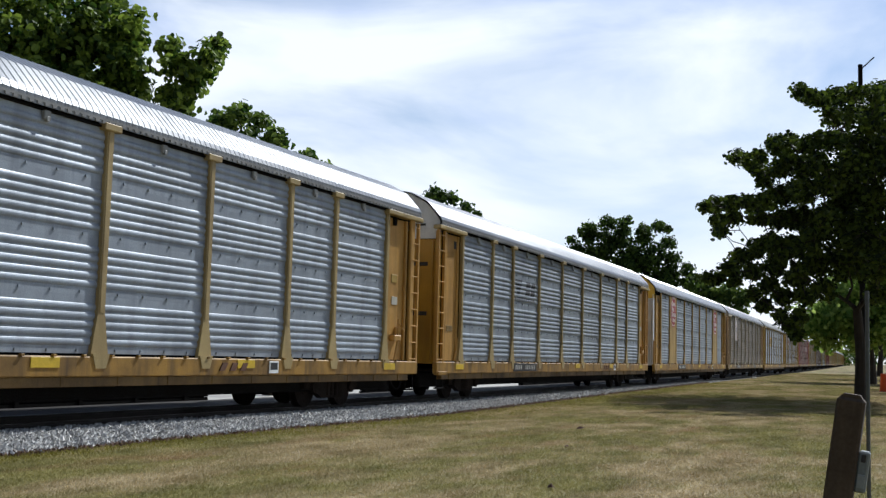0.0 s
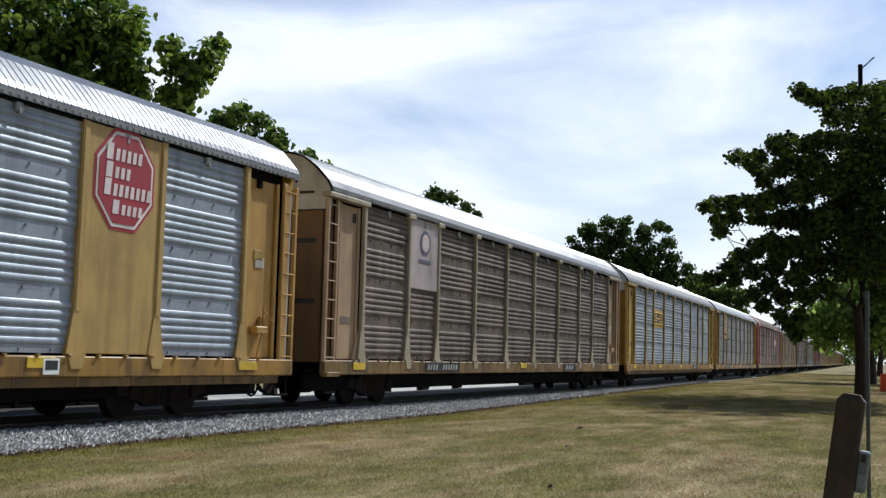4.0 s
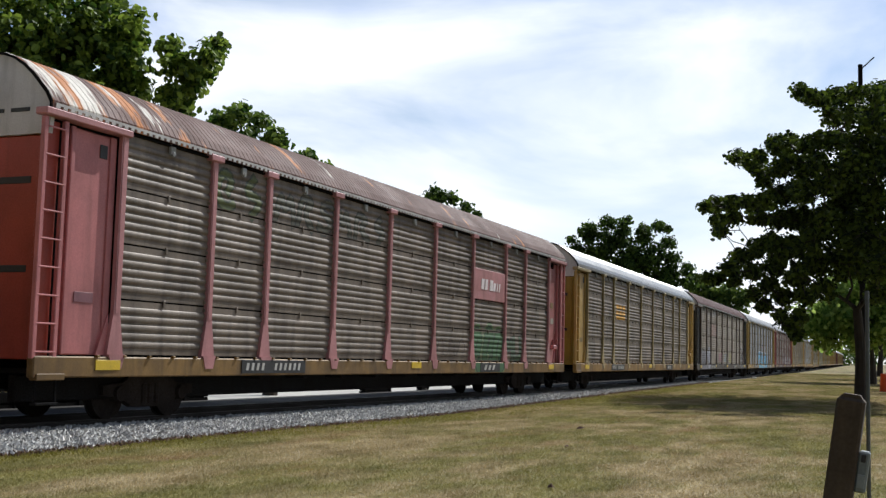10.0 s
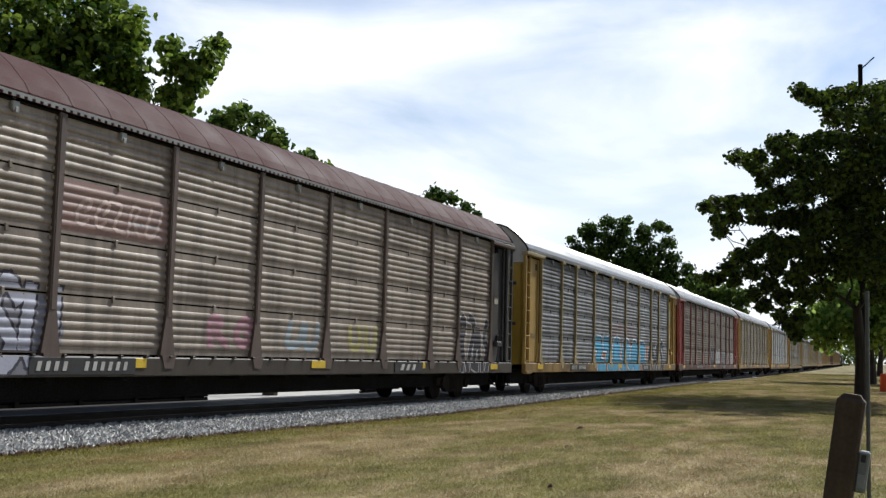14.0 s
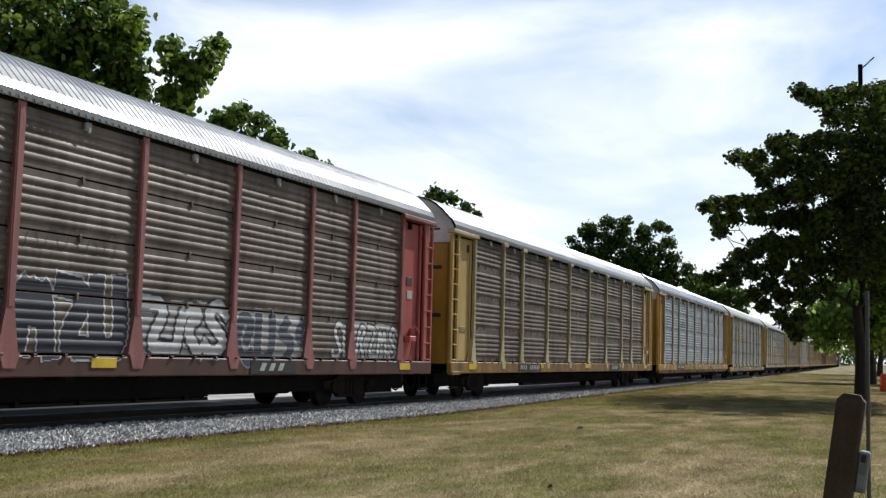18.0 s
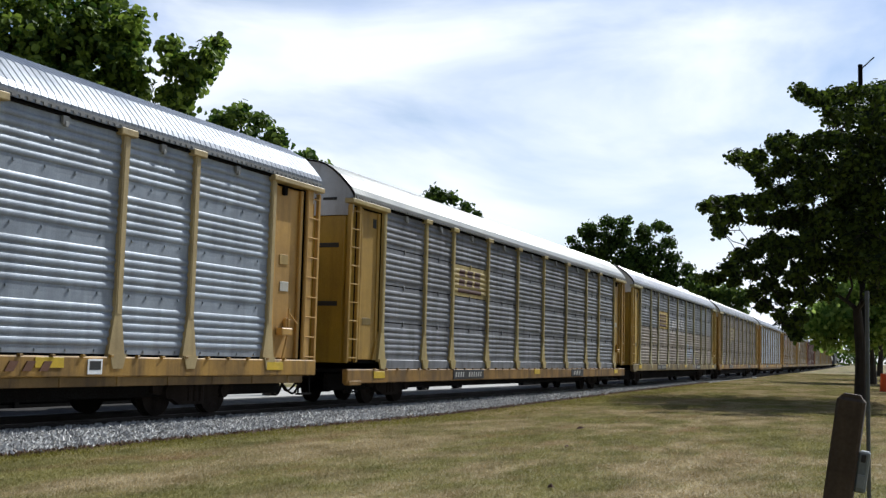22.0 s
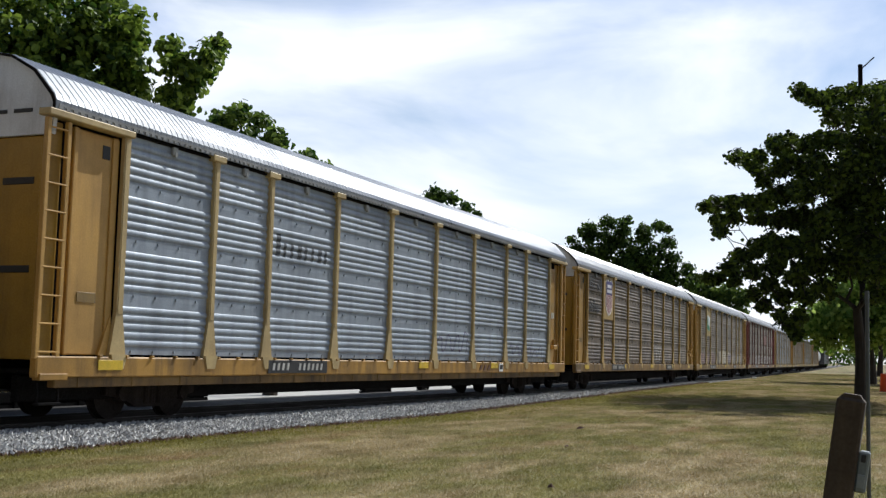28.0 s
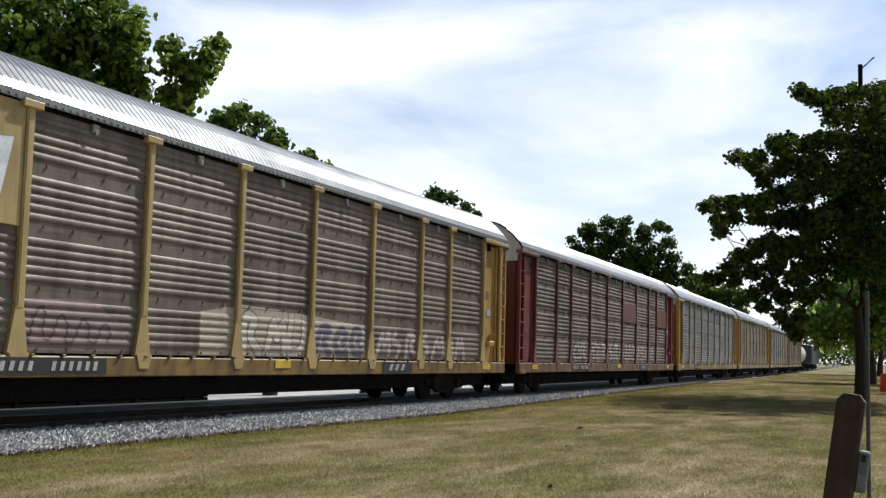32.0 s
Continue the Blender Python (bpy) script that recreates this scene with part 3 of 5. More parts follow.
def peeling_roof(rgb):
    """Brown roof paint that has come off in pale and orange streaks, most of it towards the front."""
    if "peeling_roof" in MATS:
        return MATS["peeling_roof"]
    m = painted("brown_roof", rgb, tuple(int(v * 0.7) for v in rgb), 0.5, 0.75, 0.0).copy()
    m.name = "peeling_roof"
    n, l = m.node_tree.nodes, m.node_tree.links
    bs = n["Principled BSDF"]
    old = bs.inputs["Base Color"].links[0].from_socket
    co = n.new("ShaderNodeTexCoord")
    sep = n.new("ShaderNodeSeparateXYZ")
    l.new(co.outputs["Object"], sep.inputs[0])
    front = n.new("ShaderNodeMapRange")
    front.inputs["From Min"].default_value, front.inputs["From Max"].default_value = -13.4, -8.5
    front.inputs["To Min"].default_value, front.inputs["To Max"].default_value = 0.11, -0.07
    l.new(sep.outputs["Y"], front.inputs["Value"])
    for seed, rgb2, lo in ((3.0, (178, 112, 58), 0.56), (9.0, (206, 198, 186), 0.60)):
        tx = noise_node(n, l, 1.0, 4.0, 0.6, (0.5, 1.3 + 0.1 * seed, 0.5), "Object", False)
        add = n.new("ShaderNodeMath")
        l.new(tx, add.inputs[0]), l.new(front.outputs[0], add.inputs[1])
        old = blend(n, l, ramp(n, l, add.outputs[0], lo, lo + 0.05), old, lin(*rgb2))
    l.new(old, bs.inputs["Base Color"])
    MATS["peeling_roof"] = m
    return m


YELLOW, TAN, PALE = (190, 155, 66), (182, 158, 106), (194, 178, 146)
# each car: sheet, seams, posts, corner plates, end, sill, roof, end cap, words
CARS = [
    dict(sheet=SILVER, seam=False, post=(188, 160, 100), plate=(206, 160, 76), end=(191, 151, 40), sill=YELLOW, roof=(205, 208, 212), cap=(196, 196, 192), label="silver ribbed auto rack rail car with tan posts"),
    dict(sheet=SILVER, seam=False, post=(188, 160, 100), plate=(208, 160, 74), end=(197, 156, 44), sill=YELLOW, roof=(210, 212, 216), cap=(190, 188, 184), label="silver auto rack rail car with dark lettering block", art="bars"),
    dict(sheet=SILVER, seam=False, post=(206, 166, 88), plate=(208, 164, 80), end=(240, 238, 234), sill=YELLOW, roof=(214, 216, 220), cap=(226, 170, 40), label="silver auto rack with tan panels and red octagon emblems", art="octagon"),
    dict(sheet=BROWN, seam=False, post=PALE, plate=(196, 168, 140), end=(112, 79, 40), sill=(160, 136, 92), roof=(196, 196, 196), cap=(180, 178, 174), label="grimy brown-grey auto rack rail car with pale posts", art="paleboard"),
    dict(sheet=SILVER, seam=False, post=YELLOW, plate=(216, 184, 92), end=(184, 147, 28), sill=YELLOW, roof=(206, 202, 186), cap=(198, 194, 188), label="silver auto rack rail car with yellow striped emblem", art="stripes"),
    dict(sheet=GREY, seam=True, post=YELLOW, plate=YELLOW, end=(199, 158, 21), sill=(172, 138, 62), roof=(226, 226, 226), cap=(214, 212, 210), label="grey seamed auto rack with yellow ends and shield emblem", art="shield"),
    dict(sheet=DUSTY, seam=True, post=(198, 132, 130), plate=(200, 122, 132), end=(168, 54, 38), sill=(150, 122, 70), roof=(90, 58, 48), peel=True, eave=(214, 206, 198), cap=(178, 174, 168), label="faded pink and grey auto rack with rusty roof", art="pinkboard"),
    dict(sheet=DUSTY, seam=False, post=TAN, plate=(212, 178, 100), end=(178, 151, 47), sill=(172, 138, 62), roof=(188, 190, 190), cap=(184, 180, 174), label="dusty grey auto rack with tan posts and yellow lettering", art="yellowbars"),
    dict(sheet=CHALK, seam=True, post=(98, 78, 66), plate=(58, 58, 62), end=(38, 32, 32), sill=(60, 54, 50), roof=(104, 46, 38), cap=(186, 184, 182), label="dark auto rack with brown roof and white spray paint", art="spraywhite"),
    dict(sheet=GREY, seam=True, post=TAN, plate=(200, 168, 90), end=(184, 156, 50), sill=(167, 139, 77), roof=(176, 176, 174), cap=(170, 166, 160), label="dusty auto rack with blue and black spray paint", art="sprayblue"),
    dict(sheet=BROWN, seam=True, post=(164, 100, 92), plate=(190, 94, 96), end=(150, 58, 52), sill=(92, 52, 46), roof=(212, 210, 208), cap=(190, 186, 182), label="grimy auto rack with faded red ends and spray paint", art="sprayblack"),
    dict(sheet=BROWN, seam=False, post=(212, 194, 144), plate=(214, 186, 122), end=(188, 151, 54), sill=(172, 140, 77), roof=(196, 194, 190), cap=(190, 190, 190), label="grimy grey auto rack with cream posts", art="smallbars"),
    dict(sheet=SILVER, seam=False, post=(208, 180, 122), plate=(210, 168, 88), end=(178, 141, 31), sill=(204, 170, 96), roof=(196, 202, 212), cap=(186, 188, 192), label="bright silver auto rack with tan posts and dark lettering bars", art="darkbars"),
    dict(sheet=GREY, seam=True, post=(200, 176, 110), plate=YELLOW, end=(188, 156, 33), sill=(172, 138, 62), roof=(224, 222, 208), cap=(176, 178, 182), low=True, label="grey seamed auto rack with yellow emblem board", art="yellowboard"),
    dict(sheet=GREY, seam=True, post=(196, 184, 138), plate=(214, 184, 96), end=(172, 145, 43), sill=(163, 151, 130), roof=(222, 222, 222), cap=(190, 188, 186), label="chalky grey auto rack with buffed paint and emblem board", art="buffed"),
    dict(sheet=BROWN, seam=True, post=(204, 184, 130), plate=(206, 172, 100), end=(165, 128, 40), sill=(176, 140, 80), roof=(196, 196, 192), cap=(186, 184, 178), label="grimy brown seamed auto rack with yellow emblem board", art="yellowboard"),
    dict(sheet=SILVER, seam=False, post=(208, 178, 118), plate=(210, 166, 84), end=(182, 145, 33), sill=(206, 168, 90), roof=(206, 210, 216), cap=(192, 192, 192), label="bright silver auto rack with tan posts and dark lettering bars", art="darkbars"),
    dict(sheet=DUSTY, seam=False, post=(206, 168, 92), plate=(208, 166, 84), end=(176, 139, 31), sill=(167, 137, 73), roof=(206, 206, 204), cap=(186, 184, 180), label="dusty grey auto rack with shield emblem and slogan", art="slogan"),
    dict(sheet=DUSTY, seam=False, post=(208, 176, 108), plate=(206, 168, 92), end=(178, 143, 38), sill=(163, 137, 80), roof=(196, 196, 194), cap=(188, 188, 184), label="dusty grey auto rack with green and white emblem", art="greenmark"),
    dict(sheet=DUSTY, seam=True, post=(128, 74, 66), plate=(140, 52, 48), end=(112, 38, 34), sill=(150, 118, 84), roof=(196, 194, 190), cap=(188, 186, 182), label="grimy auto rack with maroon ends and spray paint", art="spraygrey"),
    dict(sheet=GREY, seam=False, post=(200, 174, 116), plate=(206, 160, 70), end=(178, 141, 36), sill=(174, 158, 123), roof=(200, 202, 204), cap=(190, 190, 188), label="grey auto rack rail car with tan posts"),
    dict(sheet=DUSTY, seam=False, post=(200, 174, 116), plate=(206, 160, 70), end=(178, 141, 36), sill=(174, 158, 123), roof=(206, 206, 206), cap=(190, 190, 188), label="dusty grey auto rack rail car with tan posts"),
    dict(sheet=GREY, seam=False, post=(190, 168, 116), plate=(196, 152, 70), end=(169, 135, 36), sill=(174, 158, 123), roof=(200, 202, 204), cap=(190, 190, 188), label="grey auto rack rail car with tan posts"),
    dict(sheet=DUSTY, seam=False, post=(186, 160, 112), plate=(186, 144, 70), end=(141, 108, 36), sill=(158, 140, 105), roof=(196, 196, 196), cap=(190, 190, 188), label="dusty grey auto rack rail car with tan posts"),
]


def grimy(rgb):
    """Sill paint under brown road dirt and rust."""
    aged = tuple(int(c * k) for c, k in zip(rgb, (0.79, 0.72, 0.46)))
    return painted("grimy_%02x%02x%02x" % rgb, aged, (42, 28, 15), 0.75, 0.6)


def paint_of(rgb, rough=0.5):
    aged = tuple(int(c * k + 4) for c, k in zip(rgb, (0.84, 0.85, 0.86)))
    return painted("paint_%02x%02x%02x" % rgb, aged, tuple(int(c * k) for c, k in zip(aged, (0.54, 0.49, 0.45))), 0.42, rough)


def auto_rack(k, c):
    car = new("auto_rack_car")
    tagged(car, c["label"], "rail car", "auto rack train")
    post, plate, sill = paint_of(c["post"]), paint_of(tuple(int(v * q) for v, q in zip(c["plate"], (1.0, 0.96, 0.86)))), grimy(c["sill"])
    end = paint_of(tuple(int(v * q) for v, q in zip(c["end"], (0.97, 0.91, 0.6))) if c["end"][2] < 80 else c["end"])
    roof = painted("roof_%02x%02x%02x" % c["roof"], tuple(int(v * (0.56 if c["sheet"] == SILVER else 0.66 if c["sheet"] == GREY else 0.58)) for v in c["roof"]), tuple(int(v * 0.7) for v in c["roof"]), 0.35, 0.33 if min(c["roof"]) > 120 else 0.7, (0.45 if c["sheet"] == SILVER else 0.25) if min(c["roof"]) > 120 else 0.0)
    if min(c["roof"]) < 120:
        roof.node_tree.nodes["Principled BSDF"].inputs["Specular IOR Level"].default_value = 0.15
    roof = peeling_roof(c["roof"]) if c.get("peel") else roof
    cap, metal = paint_of(tuple(min(255, int(v * 1.2)) for v in c["cap"])), sheet_metal(c["sheet"])
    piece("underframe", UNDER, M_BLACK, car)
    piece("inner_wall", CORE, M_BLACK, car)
    roof_me, trim_me, cap_me = ROOFS[k in (0, 1, 2, 12, 16)]
    piece("roof", ROOF_SEAMED if k == 8 else roof_me, roof, car)
    for e in (-1, 1):
        piece("roof_trim", trim_me, M_BLACK, car, (0, e * 13.46, 0))
    piece("eave_strip", EAVE, paint_of(c.get("eave", (150, 148, 142))), car)
    art, drop = c.get("art", ""), 0.2 if c.get("low") else 0.0
    boards, flats, tall, clip = {}, {}, None, paint_of((168, 166, 160))
    if art in ("octagon",):
        boards = {(1, 0): post, (1, 1): post, (1, 2): post, (1, 3): post, (7, 0): post, (7, 1): post, (7, 2): post, (7, 3): post}
    elif art in ("shield", "slogan", "greenmark"):
        tall = post
    elif art == "paleboard":
        tall = paint_of((214, 196, 190))
    elif art == "yellowboard":
        boards = {(2, 2): post}
    elif art == "buffed":
        boards = {(2, 2): paint_of((214, 178, 84))}
    elif art == "stripes":
        boards = {(2, 2): paint_of((222, 178, 50))}
    elif art == "pinkboard":
        flats = {(6, 2): paint_of((216, 146, 144))}
    elif art == "spraygrey":
        flats = {(5, 2): paint_of((120, 58, 50)), (8, 2): paint_of((120, 58, 50))}
    for s in (1, -1):
        rz = 0 if s > 0 else 180
        for i in range(9):
            w, y = EDGES[i + 1] - EDGES[i], (EDGES[i] + EDGES[i + 1]) / 2
            if s < 0:
                piece("side_sheet", FLAT_SIDE[round(w, 2)], metal, car, (-1.49, y, Z0))
                continue
            for j in range(4):
                mat = boards.get((i, j), metal)
                if art == "buffed" and j < 2:
                    mat = sheet_metal(CHALK)
                if art == "octagon" and i in (1, 7):
                    if j == 0:
                        piece("side_plate", PLAIN_SIDE, post, car, (1.50, y, Z0))
                    continue
                if (i, j) in flats:
                    piece("board", BOARDS[round(w, 2)], flats[(i, j)], car, (1.50, y, Z0 + j * PANEL_H))
                    continue
                if i == 1 and j >= 2 and tall:
                    if j == 2:
                        piece("board", BOARD_TALL, tall, car, (1.50, y, Z0 + 2 * PANEL_H))
                    continue
                sheet_ob = piece("panel", PANELS[(round(w, 2), c["seam"])], mat, car, (1.50, y, Z0 + j * PANEL_H))
                sheet_ob.color = (0.11 * i + 0.037 * k, 0.3, j * PANEL_H * 0.12 / 37.0, 1.0)
            if drop:
                piece("apron", APRONS[round(w, 2)], metal, car, (1.50, y, Z0 - 0.24))
            piece("clip", CLIP, clip, car, (1.52, y, Z1))
        for i, y in enumerate(EDGES):
            edge = i in (0, len(EDGES) - 1)
            piece("post", POST_PLAIN if edge or k in (2, 8, 10, 14) else POST, post, car, (s * 1.50, y, 0), rz)
        piece("side_sill", SILL, sill, car, (s * 1.60, 0, -drop), rz)
        if c["sheet"] == SILVER:
            # grimy sill paint, darkened further for the shade below the side sill
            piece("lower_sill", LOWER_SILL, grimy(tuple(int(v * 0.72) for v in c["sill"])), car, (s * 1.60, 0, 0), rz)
        for e in (-1, 1):
            flip = 1 if e * s > 0 else -1
            y = e * 12.42
            me = PLATE if flip > 0 else PLATE_M
            panel = piece("corner_plate", me, plate, car, (s * 1.46, y, 0), rz)
            for m in PLATE_RIBS if flip > 0 else PLATE_RIBS_M:
                piece(m.name.split(".")[0], m, plate, panel)
            if k != 2:
                piece("header_beam", HEADER, post, car, (s * 1.52, e * 12.6, 0), rz)
            piece("ladder", LADDER_LOW if k == 2 and e < 0 else LADDER, plate, car, (s * 1.54, e * 13.30, 0), rz)
            piece("ladder_back", LADDER_BACK, end, car, (s * 1.50, e * 13.30, 0), rz)
            piece("step", STEP, M_BLACK, car, (s * 1.52, e * 13.2, 0), rz)
            if s > 0 and e > 0:
                piece("ladder_plate", LADDER_PLATE, plate, car, (1.54, 13.30, 0))
            if s > 0:
                piece("reflector", TAG, M_REFLECT, car, (1.603, e * 11.9, 0.85 - drop))
    for y in (-6.0, 0.2, 5.6):
        piece("reflector", TAG, M_REFLECT, car, (1.603, y + (k % 3) * 0.4, 0.88 - drop))
    for e in (-1, 1):
        piece("end_cap", cap_me, cap, car, (0, e * 13.36, 0))
        for x in (0.25, 0.75):
            piece("stencil_bar", CAP_MARK, M_MARK, car, (x, e * 13.405, 4.75), -90 if e < 0 else 90)
        for s in (1, -1):
            door = piece("end_door", DOOR, end, car, (0, e * 13.30, 0), 0 if s > 0 else 180)
            for m in DOOR_RIBS:
                piece("door_rib", m, end, door)
        for z in (2.3, 3.65):
            piece("slot", SLOT, M_MARK, car, (0.55, e * 13.30, z), 0)
        piece("coupler", COUPLER, M_BLACK, car, (0, e * 13.5, 0), 0 if e > 0 else 180)
        piece("air_hose", HOSE, M_BLACK, car, (0, e * 13.5, 0), 0 if e > 0 else 180)
        piece("air_hose", HOSE, M_BLACK, car, (0.55, e * 13.3, 0.05), 0 if e > 0 else 180)
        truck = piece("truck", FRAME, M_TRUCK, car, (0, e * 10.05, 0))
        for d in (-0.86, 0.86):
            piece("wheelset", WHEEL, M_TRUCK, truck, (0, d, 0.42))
    piece("eave_gap", EAVE_SHADE, M_BLACK, car)
    piece("hand_brake", BRAKE, plate, car, (1.47, 12.3, 0))
    piece("vent_hole", HOLE, M_MARK, car, (1.462, -12.1, 4.33))
    piece("bracket", BRACKET, M_BLACK, car, (1.462, 12.2, 0))
    piece("placard", PLACARD, paint_of((214, 206, 188)), car, (1.464, 12.35, 2.45 + 0.2 * (k % 3)))
    piece("placard", PLACARD, paint_of(c["sill"]), car, (1.464, 12.3, 3.0))
    piece("data_panel", DATA, paint_of(tuple(int(v * 0.7) for v in c["plate"])), car, (1.464, -12.4, 1.9))
    # lettering boards on the sill
    y = (-6.8, -5.9, -6.4)[k % 3] + {2: 1.0, 7: -0.6, 18: 0.35}.get(k, 0.0)
    if k != 4:
        piece("number_board", PLATE_DARK, M_MARK, car, (1.602, y, 0.78 - drop))
    for i in range(10 if k != 4 else 0):
        piece("number_bar", PLATE_MARK, M_DIM, car, (1.604, y - 1.08 + 0.185 * i + (0.3 if i > 3 else 0.0), 0.78 - drop))
    bright = k in (0, 1, 2, 12, 16)
    if bright:
        sticker = piece("sticker", STICKER, M_WHITE, car, (1.602, 6.6, 0.78), 0, "small white sticker with a dark square")
        piece("sticker_face", STICKER_FACE, M_MARK, sticker)
    else:
        piece("mark_board", SHORT_DARK, M_MARK, car, (1.602, 5.7, 0.77 - drop))
    for i in range(3):
        piece("mark_bar", SHORT_MARK, M_RUST if bright else M_DIM, car, (1.604, (4.7 if bright else 5.15) + 0.34 * i, 0.77 - drop))
    emblem(car, art, c["seam"], drop)
    return car


def mirrored(me):
    me = me.copy()
    for v in me.vertices:
        v.co.y = -v.co.y
    me.flip_normals()
    return me


PLATE_M, PLATE_RIBS_M = mirrored(PLATE), [mirrored(m) for m in PLATE_RIBS]


def ring(n, r, sy=1.0, turn=0.0):
    return [(sy * r * math.cos(turn + 2 * math.pi * i / n), r * math.sin(turn + 2 * math.pi * i / n)) for i in range(n)]


def rib_table(seam):
    """Height of the pressed ribs over the sheet, by height in one row of panels."""
    h, deep = PANEL_H - (0.03 if seam else 0.0), 0.52
    start = 0.16 if seam else 0.18
    zs, xs = [0.0], [0.0]
    for i in range(5):
        z = start + (h - 2 * start) / 4 * i
        for dx, dz in ((0.0, -0.058), (0.02, -0.05), (0.038, -0.03), (0.044, -0.008), (0.04, 0.014), (0.022, 0.038), (0.0, 0.054)):
            zs.append(z + dz), xs.append(dx * deep)
    return zs + [h], xs + [0.0]


RIBS = {q: rib_table(q) for q in (False, True)}


def stroke(path, w, rounds=2):
    """The polygons of a brush stroke of width w along a path, its corners rounded off."""
    for _ in range(rounds):
        path = [path[0]] + [q for a, b in zip(path, path[1:]) for q in ((0.75 * a[0] + 0.25 * b[0], 0.75 * a[1] + 0.25 * b[1]), (0.25 * a[0] + 0.75 * b[0], 0.25 * a[1] + 0.75 * b[1]))] + [path[-1]]
    polys = []
    for (a, b), (c, d) in zip(path, path[1:]):
        l = max(math.hypot(c - a, d - b), 1e-5)
        u, v = (c - a) / l * w / 2, (d - b) / l * w / 2
        polys.append([(a - v - u * 0.5, b + u - v * 0.5), (a + v - u * 0.5, b - u - v * 0.5), (c + v + u * 0.5, d - u + v * 0.5), (c - v + u * 0.5, d + u + v * 0.5)])
    return polys


def spray(car, seam, polys, rgb, name="spray_paint", lift=0.003, step=0.02, drop=0.0, label=""):
    """Paint within the polygons (along the car, up), laid on the ribbed sheets and the sill; the posts stay bare."""
    sh = Shape()
    tz, tx = RIBS[seam]
    z = max(min(p[1] for q in polys for p in q), 0.76 - drop)
    top = min(max(p[1] for q in polys for p in q), Z1 - 0.03)

    def depth(v):
        return 1.602 + lift if v < 1.06 - drop else 1.50 + lift + float(np.interp((v - Z0) % PANEL_H, tz, tx))

    while z < top:
        zm = z + step / 2
        row = (zm - Z0) % PANEL_H
        if (1.045 - drop < zm < Z0 + 0.01) or (seam and zm > Z0 and row > PANEL_H - 0.045) or (zm > Z0 and row < step):
            z += step
            continue
        spans = []
        for q in polys:
            cut = sorted(a[0] + (zm - a[1]) / (b[1] - a[1]) * (b[0] - a[0]) for a, b in zip(q, q[1:] + q[:1]) if (a[1] > zm) != (b[1] > zm))
            spans += list(zip(cut[::2], cut[1::2]))
        if zm > Z0:
            wide = 0.085 + 0.11 * min(max((1.7 - zm) / 0.66, 0.0), 1.0)
            for e in EDGES:
                spans = [t for a, b in spans for t in ((a, min(b, e - wide)), (max(a, e + wide), b)) if t[1] - t[0] > 0.004]
        done = None
        for a, b in sorted(spans) + [(1e6, 1e6)]:
            if done and a <= done[1]:
                done = (done[0], max(done[1], b))
                continue
            if done:
                x0, x1 = depth(z), depth(z + step * 0.999)
                sh.add([(x0, done[0], z), (x0, done[1], z), (x1, done[1], z + step), (x1, done[0], z + step)], [(0, 1, 2, 3)])
            done = (a, b)
        z += step
    if sh.v:
        dirt = tuple(int(v * 0.55 + 30) for v in rgb)
        piece(name, sh.raw(name), painted("spray_%02x%02x%02x" % rgb, rgb, dirt, 0.5, 0.65), car, (0, 0, 0), 0, label)["kind"] = "stuff"


# the bends of sprayed shapes, in a unit square
BENDS = [[(0.9, 0.8), (0.45, 1.05), (0.05, 0.75), (0.5, 0.5), (0.95, 0.25), (0.5, -0.05), (0.05, 0.2)], [(0.05, 0.0), (0.25, 1.0), (0.5, 0.3), (0.75, 1.0), (0.95, 0.0)],
         [(0.05, 0.95), (0.9, 0.9), (0.15, 0.1), (0.95, 0.05)], [(0.9, 0.2), (0.5, 0.0), (0.05, 0.4), (0.4, 1.0), (0.9, 0.8), (0.6, 0.45)],
         [(0.1, 1.0), (0.05, 0.1), (0.5, 0.0), (0.9, 0.2), (0.85, 1.0)], [(0.1, 0.0), (0.1, 1.0), (0.85, 0.85), (0.3, 0.5), (0.95, 0.0)], [(0.5, 1.0), (0.1, 0.6), (0.9, 0.5), (0.5, 0.0)]]


def throwup(car, seam, y0, y1, z0, z1, n, fill, line, seed, w=0.2, rim=0.09, halo=None, drop=0.0):
    """A row of fat sprayed shapes with an outline, and a glow of paint round them."""
    q = random.Random(seed)
    paths, cell = [], (y1 - y0) / n
    for i in range(n):
        lean, tall = q.uniform(-0.1, 0.18), q.uniform(0.85, 1.0)
        wide = cell * q.uniform(0.8, 0.98)
        paths.append([(y0 + i * cell + u * wide + lean * v, z0 + v * (z1 - z0) * tall + q.uniform(-0.03, 0.03)) for u, v in BENDS[q.randrange(len(BENDS))]])
    for rgb, width, lift in ((halo, w + rim + 0.14, 0.002), (line, w + rim, 0.004), (fill, w, 0.006)):
        if rgb:
            spray(car, seam, [p for path in paths for p in stroke(path, width)], rgb, lift=lift, drop=drop)


def scrawl(car, seam, y0, y1, z0, z1, rgb, seed, w=0.035, n=5):
    """A thin sprayed line that loops along the sheets."""
    q = random.Random(seed)
    path = []
    for i in range(n):
        a = y0 + (y1 - y0) * i / n
        c = (y1 - y0) / n
        h = q.uniform(0.6, 1.0) * (z1 - z0)
        path += [(a, z0 + q.uniform(0, 0.1)), (a + c * 0.3, z0 + h), (a + c * 0.75, z0 + h * q.uniform(0.5, 1.0)), (a + c * 0.55, z0 + q.uniform(0, 0.3) * h)]
    spray(car, seam, stroke(path, w), rgb, lift=0.007, step=0.016)


def box_at(y, z, w, h, lean=0.0):
    return [(y, z), (y + w, z), (y + w + lean, z + h), (y + lean, z + h)]


